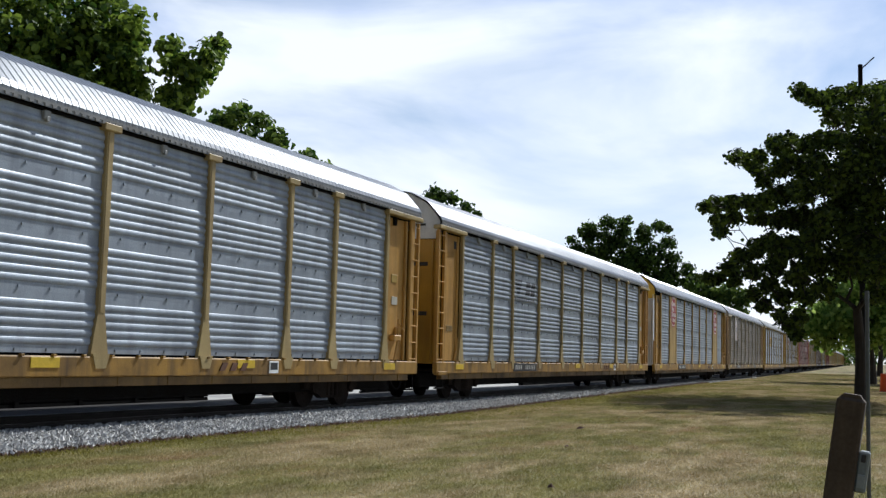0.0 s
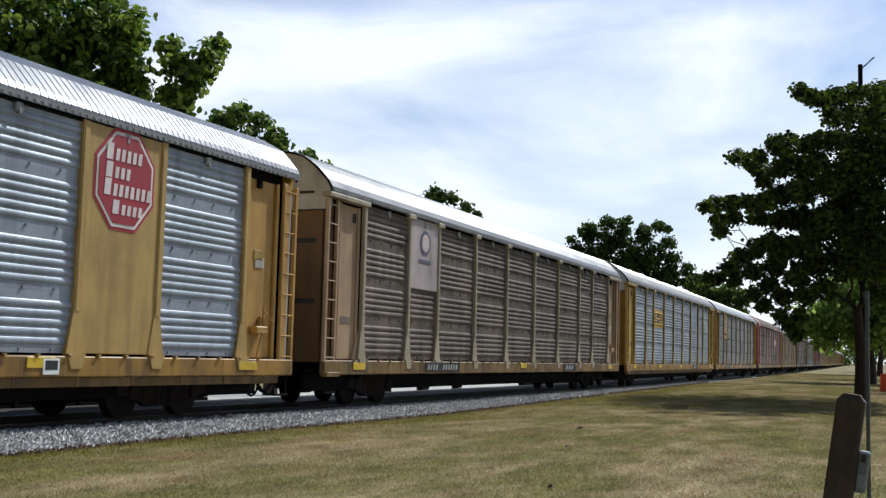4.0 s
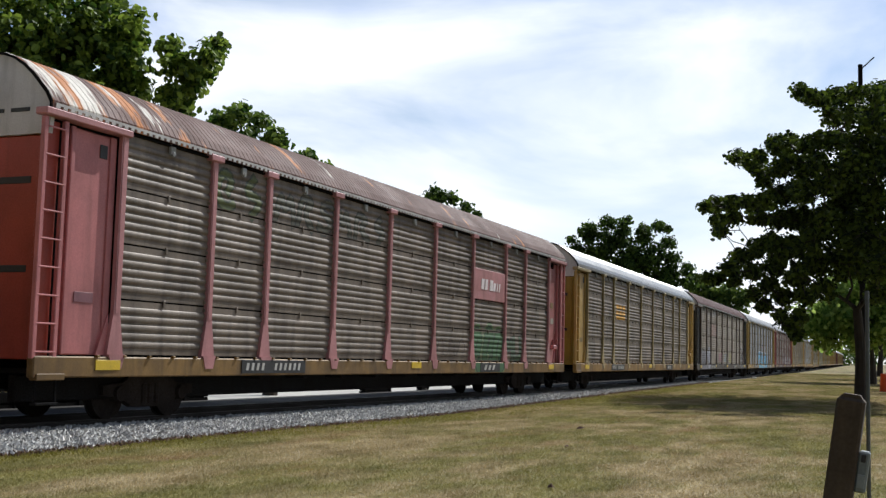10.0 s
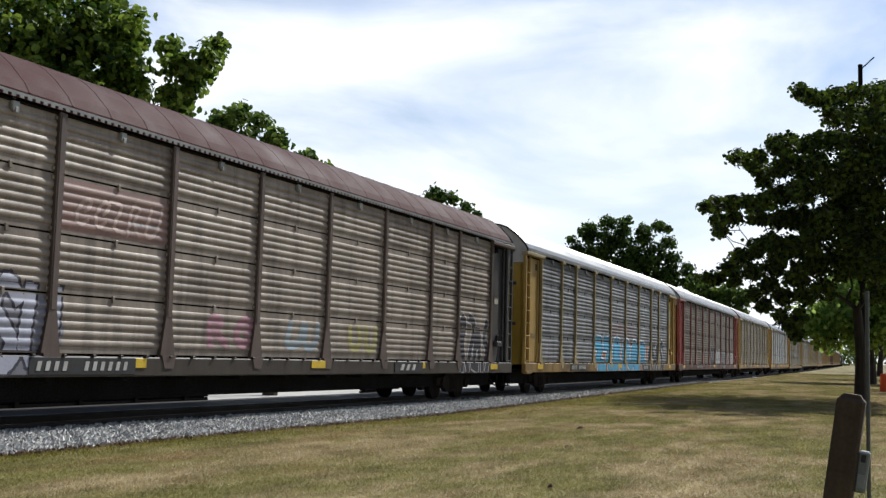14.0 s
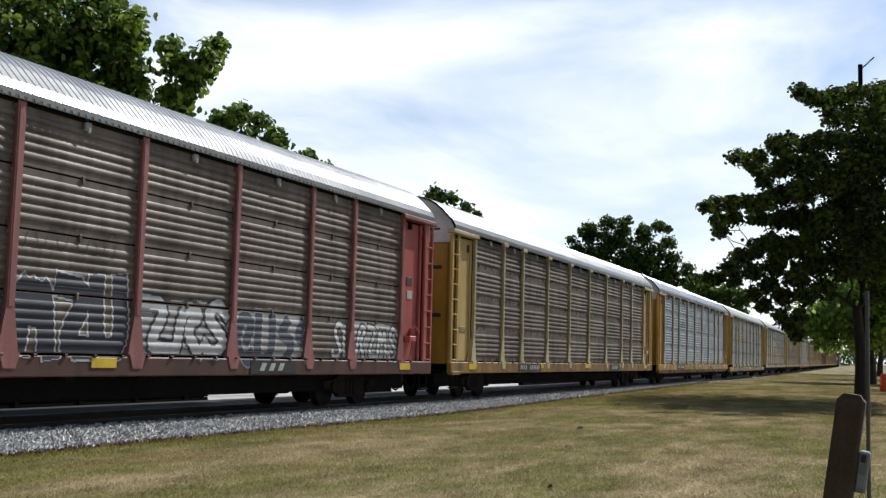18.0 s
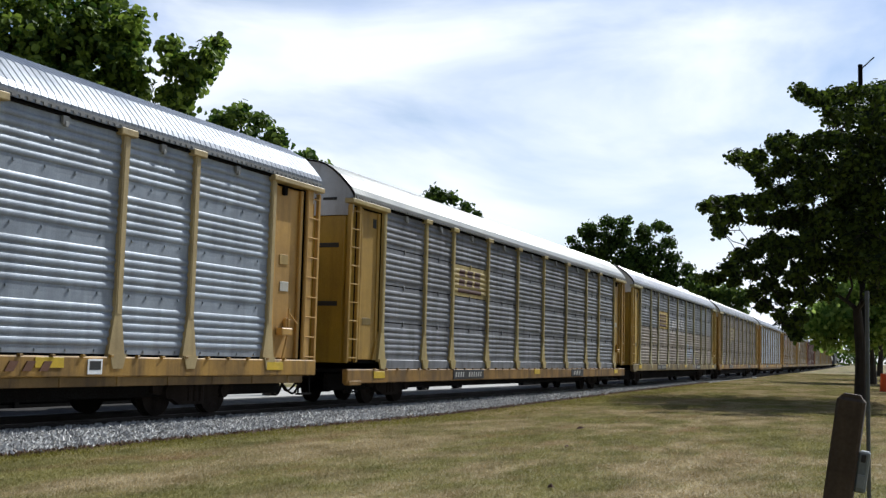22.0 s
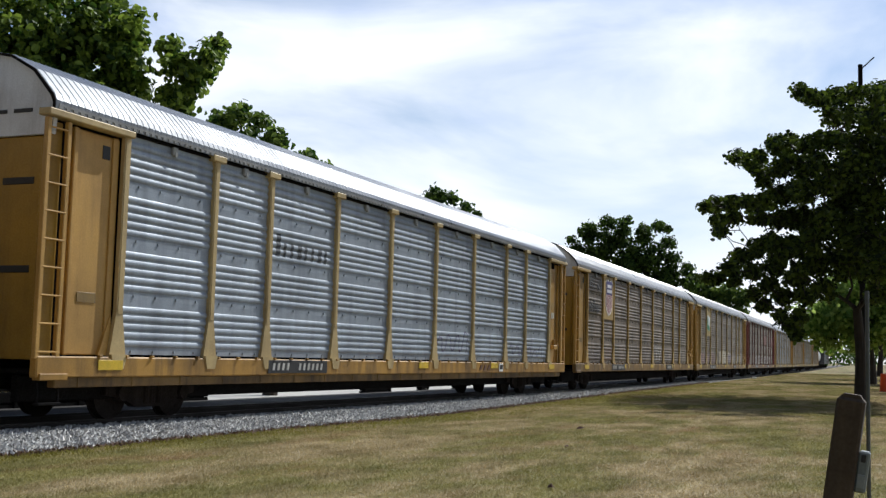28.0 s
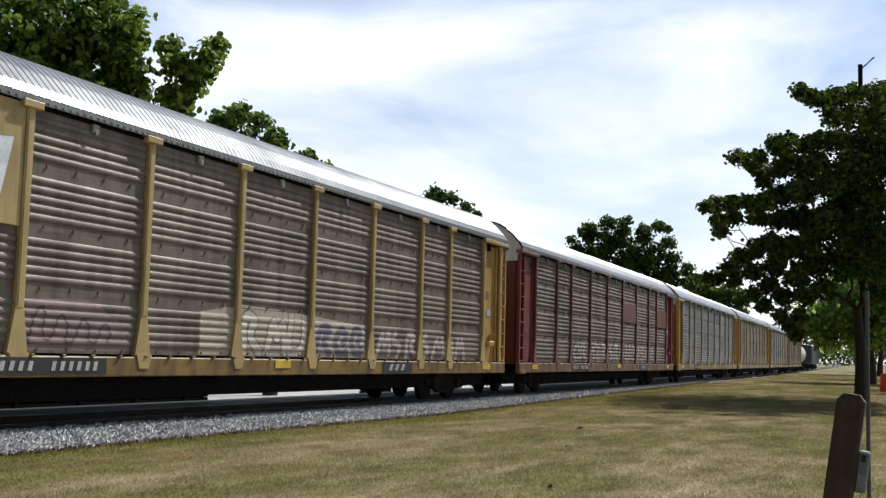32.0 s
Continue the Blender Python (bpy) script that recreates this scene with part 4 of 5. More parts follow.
def flat(name, outline, rgb, car, y, z, x=1.556, d=0.006, label=""):
    return piece(name, Shape().prism(outline, "x", 0.0, d).mesh(name), plain("mark_%02x%02x%02x" % rgb, rgb, 0.5), car, (x, y, z), 0, label)


def block(w, h):
    return [(-w / 2, 0), (w / 2, 0), (w / 2, h), (-w / 2, h)]


def split_block(y, z, w, h, lean=0.0):
    """Two plain bars, one over the other, for a brand mark that is left plain."""
    return [box_at(y, z, w, h * 0.4, lean * 0.38), box_at(y + lean * 0.62, z + h * 0.58, w, h * 0.42, lean * 0.38)]


def emblem(car, art, seam, drop):
    row = lambda j: Z0 + j * PANEL_H
    if art == "bars":
        z = row(2) + 0.36
        polys = [box_at(-6.85 + 0.06 * i, z + 0.4 - 0.13 * i, 0.75 - 0.14 * i, 0.08, 0.05) for i in range(4)]
        for k in range(2):
            polys += split_block(-5.75 + 0.55 * k, z, 0.45, 0.46, 0.1)
        spray(car, seam, polys + [box_at(-6.9 + 0.2 * k, z - 0.2, 0.14, 0.11, 0.03) for k in range(11)], (40, 42, 48), "lettering")
    elif art == "octagon":
        for y in (-8.1, 8.1):
            flat("emblem_rim", ring(8, 0.90, 0.90, math.pi / 8), (164, 36, 48), car, y, 3.93, label="red and white octagon emblem")
            flat("emblem_line", ring(8, 0.84, 0.90, math.pi / 8), (226, 216, 210), car, y, 3.93, 1.563)
            flat("emblem_face", ring(8, 0.78, 0.90, math.pi / 8), (158, 34, 46), car, y, 3.93, 1.570)
            for i, (a, n, h) in enumerate(((-0.5, 6, 0.2), (-0.5, 4, 0.19), (-0.52, 8, 0.2), (-0.3, 5, 0.17))):
                for m in range(n):
                    flat("emblem_bar", box_at(0, 0, 0.085 if m else 0.15, h * (1.0 if m else 1.35), 0.02), (222, 208, 204), car, y + a + 0.14 * m + (0.08 if m else 0.0), 4.23 - i * 0.29, 1.577)
    elif art == "stripes":
        z = row(2) + 0.22
        spray(car, seam, [box_at(-6.95, z + 0.2 * i, 0.62, 0.1) for i in range(3)] + split_block(-6.15, z, 0.72, 0.52) + [box_at(-5.25, z, 0.12, 0.52), box_at(-4.75, z, 0.12, 0.52)] + [box_at(-5.0, z, 0.12, 0.52)],
              (50, 44, 34), "lettering")
    elif art in ("shield", "slogan"):
        y, z, w, h = (-8.12, 3.52, 0.44, 0.92) if art == "shield" else (-8.12, 3.14, 0.58, 1.48)
        out = [(0, -0.02), (0.5, 0.05), (0.85, 0.18), (1, 0.35), (0.88, 0.62), (0.9, 0.75), (1, 0.88), (0.7, 0.99), (0.35, 0.93), (0, 1.0),
               (-0.35, 0.93), (-0.7, 0.99), (-1, 0.88), (-0.9, 0.75), (-0.88, 0.62), (-1, 0.35), (-0.85, 0.18), (-0.5, 0.05)]
        out = [(u * w, v * h) for u, v in out]
        flat("emblem_rim", [(u * 1.07, v * 1.05 - 0.025 * h) for u, v in out], (92, 46, 70) if art == "shield" else (232, 228, 224), car, y, z, label="red, white and blue shield emblem")
        flat("emblem_ground", out, (228, 218, 216), car, y, z, 1.560)
        for i in range(6):
            low = (0.2, 0.08, 0.03, 0.03, 0.08, 0.2)[i]
            flat("emblem_stripe", [(-w * 0.07, low * h), (w * 0.07, low * h), (w * 0.07, 0.56 * h), (-w * 0.07, 0.56 * h)], (146, 50, 62), car, y + w * (-0.77 + i * 0.308), z, 1.564)
        flat("emblem_face", [(w * 0.89, 0.56 * h)] + [(u, v) for u, v in out if v > 0.6 * h] + [(-w * 0.89, 0.56 * h)], (58, 50, 112), car, y, z, 1.564)
        for v, s in ((0.76, 1.25), (0.62, 1.45)):
            flat("emblem_bar", block(w * s, 0.09 * h), (222, 220, 226), car, y, z + v * h, 1.571)
        if art == "shield":
            words = (("BUILDING AMERICA", 0.165, -8.96, 3.22, 0.0),)
        else:
            words = (("We will", 0.70, -11.55, 4.05, 0.012), ("deliver", 0.70, -11.55, 3.15, 0.012))
        for text, size, yy, zz, bold in words:
            cu = bpy.data.curves.new("slogan", "FONT")
            cu.body, cu.size, cu.extrude, cu.offset = text, size, 0.004, bold
            ob = new("slogan_letters", cu)
            cu.materials.append(plain("mark_2c2a2a", (44, 42, 42), 0.5))
            ob.parent = car
            ob.matrix_basis = pose(1.558, yy, zz, 90, 0, 90)
    elif art in ("yellowboard", "buffed"):
        polys = []
        for i in range(3):
            polys += split_block(-6.62 + i * 0.62, row(2) + 0.3, 0.46, 0.46, 0.03)
        spray(car, seam, polys + [box_at(-6.7, row(2) + 0.1, 1.9, 0.12)], (70, 36, 24), "lettering")
        if art == "buffed":
            throwup(car, seam, -4.1, 1.6, row(2) - 0.1, row(2) + 0.68, 6, (178, 172, 168), None, 31, 0.2)
    elif art == "pinkboard":
        for i, w in enumerate((0.24, 0.22, 0.28, 0.2, 0.08, 0.08)):
            flat("letter_bar", box_at(0, 0, w, 0.32 if i < 3 else 0.25, 0.05), (236, 222, 220), car, 4.9 + i * 0.31 - (0.1 if i == 5 else 0) + (0.1 if i > 1 else 0), row(2) + 0.3)
    elif art == "yellowbars":
        polys = [box_at(-6.6, row(2) + 0.08, 1.75, 0.14)]
        for i in range(3):
            polys += split_block(-6.6 + i * 0.62, row(2) + 0.3, 0.5, 0.42, 0.04)
        spray(car, seam, polys, (208, 152, 44), "lettering")
    elif art == "paleboard":
        flat("emblem_rim", ring(10, 0.34, 1.0), (96, 98, 116), car, -8.12, 4.15, label="small dark ring mark on a pale board")
        flat("emblem_face", ring(10, 0.24, 1.0), (206, 190, 186), car, -8.12, 4.15, 1.563)
        flat("letter_bar", block(0.8, 0.09), (96, 98, 116), car, -8.12, 3.62)
    elif art == "smallbars":
        spray(car, seam, [box_at(-6.9 + 0.1 * i, row(2) + 0.62 - 0.12 * i, 0.8 - 0.12 * i, 0.06, 0.04) for i in range(4)] + [box_at(-5.6 + 0.35 * i, row(2) + 0.35, 0.22, 0.32, 0.06) for i in range(2)] +
              [box_at(-6.3 + 0.2 * i, row(2) + 0.12, 0.13, 0.09) for i in range(8)], (66, 56, 60), "lettering")
    elif art == "darkbars":
        spray(car, seam, [box_at(-6.85 + i * 0.29, row(2) + 0.22, 0.11 if i % 3 else 0.17, 0.3 if i else 0.46, 0.02) for i in range(8)], (48, 52, 58), "lettering")
    elif art == "greenmark":
        out = [(-0.7, 0.0), (-0.4, -0.02), (-0.1, -0.1), (0.2, -0.12), (0.45, -0.05), (0.55, 0.5), (0.65, 1.1), (0.4, 1.06), (0.1, 1.1), (-0.2, 1.2), (-0.45, 1.24), (-0.6, 1.18), (-0.66, 0.6)]
        out = [(u, v * 0.76) for u, v in out]
        flat("emblem_face", out, (222, 226, 226), car, -8.1, 3.36, label="green and white waving flag emblem")
        flat("emblem_stripe", [(-0.7, 0.0), (-0.4, -0.015), (-0.1, -0.07), (0.2, -0.09), (0.45, -0.04), (0.2, 0.22), (-0.1, 0.32), (-0.3, 0.6), (-0.6, 0.84), (-0.66, 0.45)], (52, 134, 98), car, -8.1, 3.36, 1.563)
        for i in range(3):
            flat("letter_bar", block(0.2, 0.3), (214, 222, 216), car, -8.4 + i * 0.26, 3.62, 1.570)
    else:
        spray(car, seam, [box_at(-5.4 + 0.16 * i, row(2) + 0.3, 0.1, 0.07) for i in range(5)], (132, 132, 132), "lettering")


def tags():
    """The spray paint on the cars."""
    violet, black, white = (84, 72, 104), (30, 28, 32), (188, 188, 192)
    car = TRAIN[6]
    throwup(car, True, 4.4, 7.0, 0.8, 2.15, 3, (54, 92, 50), (30, 40, 30), 41, 0.3, 0.1, (84, 110, 62))
    throwup(car, True, 7.2, 9.0, 1.15, 2.0, 2, (62, 82, 54), (34, 40, 32), 42, 0.16)
    throwup(car, True, -9.0, -7.3, 3.85, 4.6, 2, (84, 92, 50), (50, 56, 36), 43, 0.14)
    throwup(car, True, -6.9, -1.6, 3.85, 4.55, 6, (86, 84, 70), (58, 56, 48), 44, 0.12)
    scrawl(car, True, 1.7, 4.0, 1.2, 2.0, (60, 52, 48), 45, 0.03, 3)
    car = TRAIN[7]
    for a, b, k in ((4.4, 5.6, 46), (7.4, 8.8, 47), (9.6, 11.0, 48)):
        throwup(car, False, a, b, 1.35, 1.85, 3, (74, 62, 54), None, k, 0.05)
    car = TRAIN[8]
    spray(car, True, [[(-11.7, 0.78), (-7.0, 0.78), (-6.8, 1.5), (-7.3, 2.0), (-9.0, 2.1), (-11.7, 2.05)]], (116, 114, 122), lift=0.002)
    throwup(car, True, -11.6, -9.3, 1.0, 2.1, 6, (132, 130, 136), (46, 42, 50), 51, 0.1, 0.09)
    throwup(car, True, -9.2, -7.0, 0.9, 2.15, 3, (160, 160, 172), (46, 42, 54), 52, 0.24, 0.1)
    throwup(car, True, 9.25, 11.6, 0.85, 2.4, 4, (40, 34, 42), (190, 186, 184), 53, 0.26, 0.07)
    spray(car, True, [box_at(-7.0, Z0 + 2 * PANEL_H + 0.05, 2.6, 0.8)], (140, 112, 104), lift=0.001)
    throwup(car, True, -6.8, -4.6, Z0 + 2 * PANEL_H + 0.15, Z0 + 2 * PANEL_H + 0.7, 5, (176, 152, 142), None, 54, 0.07)
    for y, rgb, k in ((-3.0, (146, 104, 112), 55), (-0.3, (128, 138, 142), 56), (2.6, (150, 142, 84), 57)):
        throwup(car, True, y, y + 1.5, 1.3, 1.85, 2, rgb, None, k, 0.18)
    car = TRAIN[9]
    spray(car, True, [[(-4.2, 0.78), (6.6, 0.78), (6.5, 1.9), (4.5, 2.15), (0.5, 2.05), (-4.2, 2.2)]], (150, 92, 56), lift=0.001)
    throwup(car, True, -4.2, 6.3, 0.9, 2.05, 6, (66, 150, 188), (40, 78, 120), 61, 0.5, 0.12, (200, 214, 222))
    throwup(car, True, 6.5, 10.4, 0.85, 2.15, 4, (44, 42, 46), (206, 206, 208), 62, 0.4, 0.1)
    throwup(car, True, -1.0, 3.6, 2.3, 2.8, 4, (150, 96, 98), None, 63, 0.05)
    for z, h, rgb in ((1.85, 0.25, (112, 158, 160)), (1.5, 0.3, (206, 172, 30)), (3.35, 0.55, (118, 158, 156)), (3.95, 0.2, (128, 156, 150))):
        flat("paint_patch", [(-0.3, 0), (0.25, 0.03), (0.28, h), (0.0, h * 0.8), (-0.28, h)], rgb, car, 12.25, z, 1.462)
    car = TRAIN[10]
    throwup(car, True, -1.25, 1.3, 1.12, 2.35, 3, (46, 46, 54), (176, 174, 174), 71, 0.36, 0.07)
    spray(car, True, [[(1.55, 1.12), (4.2, 1.12), (4.2, 2.0), (3.2, 2.1), (1.6, 2.0)], [(4.4, 1.12), (7.0, 1.12), (7.0, 1.95), (4.4, 2.0)], [(9.2, 1.12), (11.6, 1.12), (11.6, 1.9), (9.2, 2.0)]], (158, 154, 150), lift=0.001)
    throwup(car, True, 1.65, 4.15, 1.15, 2.1, 3, (190, 188, 186), (42, 40, 44), 72, 0.24, 0.12)
    throwup(car, True, 4.4, 7.4, 1.0, 2.0, 4, (58, 60, 72), (150, 150, 154), 73, 0.26, 0.05)
    throwup(car, True, 8.2, 11.6, 1.1, 1.95, 6, (184, 182, 178), (44, 42, 46), 74, 0.12, 0.1)
    scrawl(car, True, -1.2, 1.0, 2.6, 3.1, (70, 60, 56), 75, 0.03, 5)
    car = TRAIN[14]
    scrawl(car, True, 4.4, 7.0, 1.2, 1.7, (70, 62, 72), 81, 0.04, 5)
    throwup(car, True, 3.4, 6.0, 0.82, 1.6, 3, (112, 100, 108), (150, 140, 132), 82, 0.14)
    throwup(car, True, 1.6, 4.2, 1.5, 2.2, 2, (138, 146, 160), None, 83, 0.3)
    throwup(car, True, 4.5, 7.0, 1.35, 1.8, 3, (168, 158, 96), None, 84, 0.06)
    car = TRAIN[16]
    scrawl(car, False, 1.6, 4.1, 1.3, 2.0, violet, 3, 0.035, 4)
    scrawl(car, False, 7.5, 11.2, 1.25, 1.7, violet, 5, 0.03, 6)
    car = TRAIN[17]
    throwup(car, False, -11.5, -9.3, 1.15, 1.75, 5, (92, 80, 76), (124, 114, 106), 91, 0.08)
    throwup(car, False, -8.9, -7.4, 1.2, 1.75, 3, (124, 98, 88), None, 92, 0.06)
    throwup(car, False, 1.7, 3.9, 1.15, 2.1, 5, (172, 168, 160), None, 93, 0.05)
    throwup(car, False, 4.6, 6.6, 1.15, 1.55, 5, (150, 142, 134), None, 94, 0.05)
    car = TRAIN[18]
    spray(car, False, [[(-6.95, 1.14), (-4.6, 1.14), (-4.7, 1.55), (-5.6, 1.95), (-6.95, 1.9)]], (134, 108, 104), lift=0.001)
    scrawl(car, False, -6.9, -4.9, 1.2, 1.9, (84, 64, 62), 101, 0.04, 4)
    spray(car, False, [[(-2.6, 1.12), (4.1, 1.12), (4.0, 1.85), (1.5, 2.0), (-1.2, 2.1), (-2.6, 1.9)]], (176, 164, 142), lift=0.001)
    throwup(car, False, -1.2, 1.3, 1.15, 2.0, 3, (194, 184, 164), (110, 96, 92), 102, 0.2, 0.06)
    throwup(car, False, 1.6, 4.1, 1.15, 1.85, 3, (104, 92, 104), (160, 152, 148), 103, 0.2, 0.06)
    throwup(car, False, 4.6, 10.5, 1.15, 1.85, 7, (166, 156, 146), None, 104, 0.16)
    throwup(car, False, -11.5, -7.4, 1.15, 1.8, 5, (150, 118, 112), (96, 76, 74), 105, 0.14)
    car = TRAIN[19]
    throwup(car, True, -6.8, 8.8, 1.15, 1.9, 14, (170, 162, 156), (74, 62, 62), 111, 0.16)


TRAIN = [auto_rack(k, c) for k, c in enumerate(CARS)]
tags()


# ---- the cars behind the auto racks ----
def tank_car():
    car = tagged(new("tank_car"), "pale grey tank car with black underframe", "rail car", "auto rack train")
    sh = Shape()
    n, prof = 24, [(-7.9, 0.3), (-7.75, 0.8), (-7.45, 1.2), (-7.0, 1.45), (7.0, 1.45), (7.45, 1.2), (7.75, 0.8), (7.9, 0.3)]
    vs = [(r * math.cos(2 * math.pi * i / n), y, 2.65 + r * math.sin(2 * math.pi * i / n)) for y, r in prof for i in range(n)]
    fs = [(j * n + i, j * n + (i + 1) % n, (j + 1) * n + (i + 1) % n, (j + 1) * n + i) for j in range(len(prof) - 1) for i in range(n)]
    sh.add(vs, fs + [tuple(range(n)), tuple(range(len(vs) - n, len(vs)))])
    piece("tank", sh.mesh("tank"), paint_of((206, 206, 202)), car)
    piece("dome", Shape().rod((0, 0, 4.0), (0, 0, 4.45), 0.55, n=16).mesh("dome"), paint_of((190, 190, 186)), car)
    piece("underframe", Shape().soft(-0.5, 0.5, -8.6, 8.6, 0.75, 1.15, 0.03).mesh("underframe"), M_BLACK, car)
    for e in (-1, 1):
        truck = piece("truck", FRAME, M_TRUCK, car, (0, e * 6.4, 0))
        for d in (-0.86, 0.86):
            piece("wheelset", WHEEL, M_TRUCK, truck, (0, d, 0.42))
    return car


def box_car(rgb, label, high=4.3):
    car = tagged(new("box_car"), label, "rail car", "auto rack train")
    sh = Shape().soft(-1.5, 1.5, -8.0, 8.0, 1.1, high, 0.04)
    body = piece("body", sh.mesh("body"), paint_of(rgb), car)
    rib = Shape().soft(1.49, 1.56, -0.05, 0.05, 1.15, high - 0.05, 0.01).mesh("rib")
    for i in range(14):
        piece("rib", rib, paint_of(rgb), body, (0, -7.65 + i * 1.1, 0))
    piece("underframe", Shape().soft(-0.5, 0.5, -8.4, 8.4, 0.7, 1.12, 0.03).mesh("underframe"), M_BLACK, car)
    for e in (-1, 1):
        truck = piece("truck", FRAME, M_TRUCK, car, (0, e * 6.2, 0))
        for d in (-0.86, 0.86):
            piece("wheelset", WHEEL, M_TRUCK, truck, (0, d, 0.42))
    return car


TAIL = [(tank_car(), 18.2), (box_car((64, 62, 70), "dark grey covered freight car"), 17.4), (box_car((176, 178, 176), "pale grey box car"), 17.4),
        (box_car((150, 146, 140), "weathered grey box car", 4.0), 17.4)]


# ---- trees ----
M_GRAPE = leaf_mat("broad_leaf", (44, 70, 22), (140, 160, 62), 0.5, 0.42)
M_DARKLEAF = leaf_mat("dark_leaf", (26, 46, 16), (88, 112, 42), 0.62, 0.38)
M_SHADE = leaf_mat("shade_leaf", (20, 34, 10), (92, 108, 36), 0.65, 0.3)
M_MIDLEAF = leaf_mat("mid_leaf", (50, 76, 28), (130, 150, 66), 0.5, 0.42)
M_LIGHTLEAF = leaf_mat("light_leaf", (96, 128, 52), (176, 194, 100), 0.5, 0.6)


def tree(label, base, blobs, leaf, dense, material, seed, trunk_r=0.22, deep=(0.9,), loose=1.5, fork=0.0):
    """Trunk, limbs to each bough and a crown of leaf clumps round the boughs (x, y, z, r)."""
    rnd = random.Random(seed)
    top = tagged(new("tree"), label, "tree")
    top.matrix_basis = pose(*base)
    b = Vector(base)
    mid = Vector((sum(q[0] for q in blobs) / len(blobs), sum(q[1] for q in blobs) / len(blobs), 0))
    low = min(q[2] for q in blobs)
    pull = 0.05 if fork else 0.2
    crotch = Vector((b.x * (1 - pull) + mid.x * pull, b.y, b.z + (fork or max(1.6, (low - b.z) * 0.85))))
    sh = Shape()
    pts = [Vector((0, 0, -0.1)), (crotch - b) * 0.5 + Vector((0.06, 0.04, 0)), crotch - b]
    for i in range(2):
        sh.rod(pts[i], pts[i + 1], trunk_r * (1.25 - 0.3 * i), trunk_r * (0.95 - 0.2 * i), 10)
    piece("trunk", sh.mesh("trunk"), M_BARK, top)
    spread = []
    for x, y, z, r in blobs:
        spread.append((Vector((x, y, z)), r))
        for off in deep:
            k = 1.0 + (off + rnd.uniform(-0.6, 0.6)) / math.hypot(x, y)
            spread.append((Vector((x * k, y * k, 1.33 + (z - 1.33) * k)), r * k))
    # each bough grows from the nearest one that already stands
    nodes = [(crotch - b, trunk_r * 0.62)]
    for c, r in sorted(spread, key=lambda q: (q[0] - crotch).length):
        p2 = c - b
        p0, w = min(nodes, key=lambda q: (q[0] - p2).length + 0.35 * (q[0] - crotch + b).length)
        w = max(w * 0.72, 0.02)
        p1 = p0 * 0.5 + p2 * 0.5 + Vector((rnd.uniform(-.2, .2), rnd.uniform(-.2, .2), rnd.uniform(-0.12, 0.12) * (p2 - p0).length))
        piece("bough", Shape().rod(p0, p1, w, w * 0.8, 7).rod(p1, p2, w * 0.8, w * 0.55, 7).mesh("bough"), M_BARK, top)
        nodes += [(p1, w * 0.85), (p2, w * 0.6)]
    crown = Shape()
    for c, r in spread:
        n = int(dense * r * r / 14) + 4
        for _ in range(n):
            while True:
                u = Vector((rnd.uniform(-1, 1), rnd.uniform(-1, 1), rnd.uniform(-1, 1)))
                if 0.15 < u.length < 1:
                    break
            u = u.normalized() * (u.length ** 0.5) * rnd.uniform(0.75, 1.12)
            q = c - b + u * r
            axis = (u + Vector((0, 0, 0.4))).normalized()
            for _ in range(14):
                p = q + Vector((rnd.gauss(0, 1), rnd.gauss(0, 1), rnd.gauss(0, 0.8))) * leaf * loose
                s = leaf * rnd.uniform(0.6, 1.15)
                nrm = (axis + Vector((rnd.gauss(0, .55), rnd.gauss(0, .55), rnd.gauss(0, .55)))).normalized()
                a = nrm.orthogonal().normalized()
                a = a * math.cos(1.0) + nrm.cross(a) * math.sin(rnd.random() * 6)
                a.normalize()
                e = nrm.cross(a)
                f = nrm * (s * 0.22)
                crown.add([tuple(p - a * s), tuple(p - a * s * .45 + e * s * .62 + f), tuple(p + a * s * .5 + e * s * .58 + f), tuple(p + a * s),
                           tuple(p + a * s * .5 - e * s * .58 + f), tuple(p - a * s * .45 - e * s * .62 + f)], [(0, 1, 2, 3), (0, 3, 4, 5)])
    piece("crown", crown.raw("crown"), material, top)
    return top


tree("broad-leaved green tree behind the track", (-21.0, 24.5, 0.0),
     [(-22.23, 21.75, 9.63, 1.20), (-21.63, 23.03, 10.01, 1.10), (-21.16, 24.14, 10.28, 0.75), (-20.02, 23.80, 10.15, 0.38), (-21.90, 22.78, 8.88, 1.20), (-21.34, 23.98, 9.21, 1.05), (-20.05, 23.78, 9.05, 0.50), (-20.19, 24.31, 9.80, 0.28), (-20.48, 24.72, 8.61, 0.40), (-21.29, 22.67, 7.35, 1.40), (-20.55, 24.00, 7.51, 1.00), (-19.75, 25.31, 9.77, 0.26), (-18.97, 24.64, 8.99, 0.34), (-18.98, 25.27, 8.67, 0.32), (-19.34, 25.62, 8.29, 0.25), (-18.35, 25.11, 9.41, 0.24), (-18.45, 25.65, 9.85, 0.16), (-19.04, 25.84, 9.20, 0.24), (-19.14, 24.51, 8.19, 0.22), (-19.35, 24.99, 7.79, 0.30)], 0.125, 620, M_GRAPE, 11, 0.3, loose=1.1)
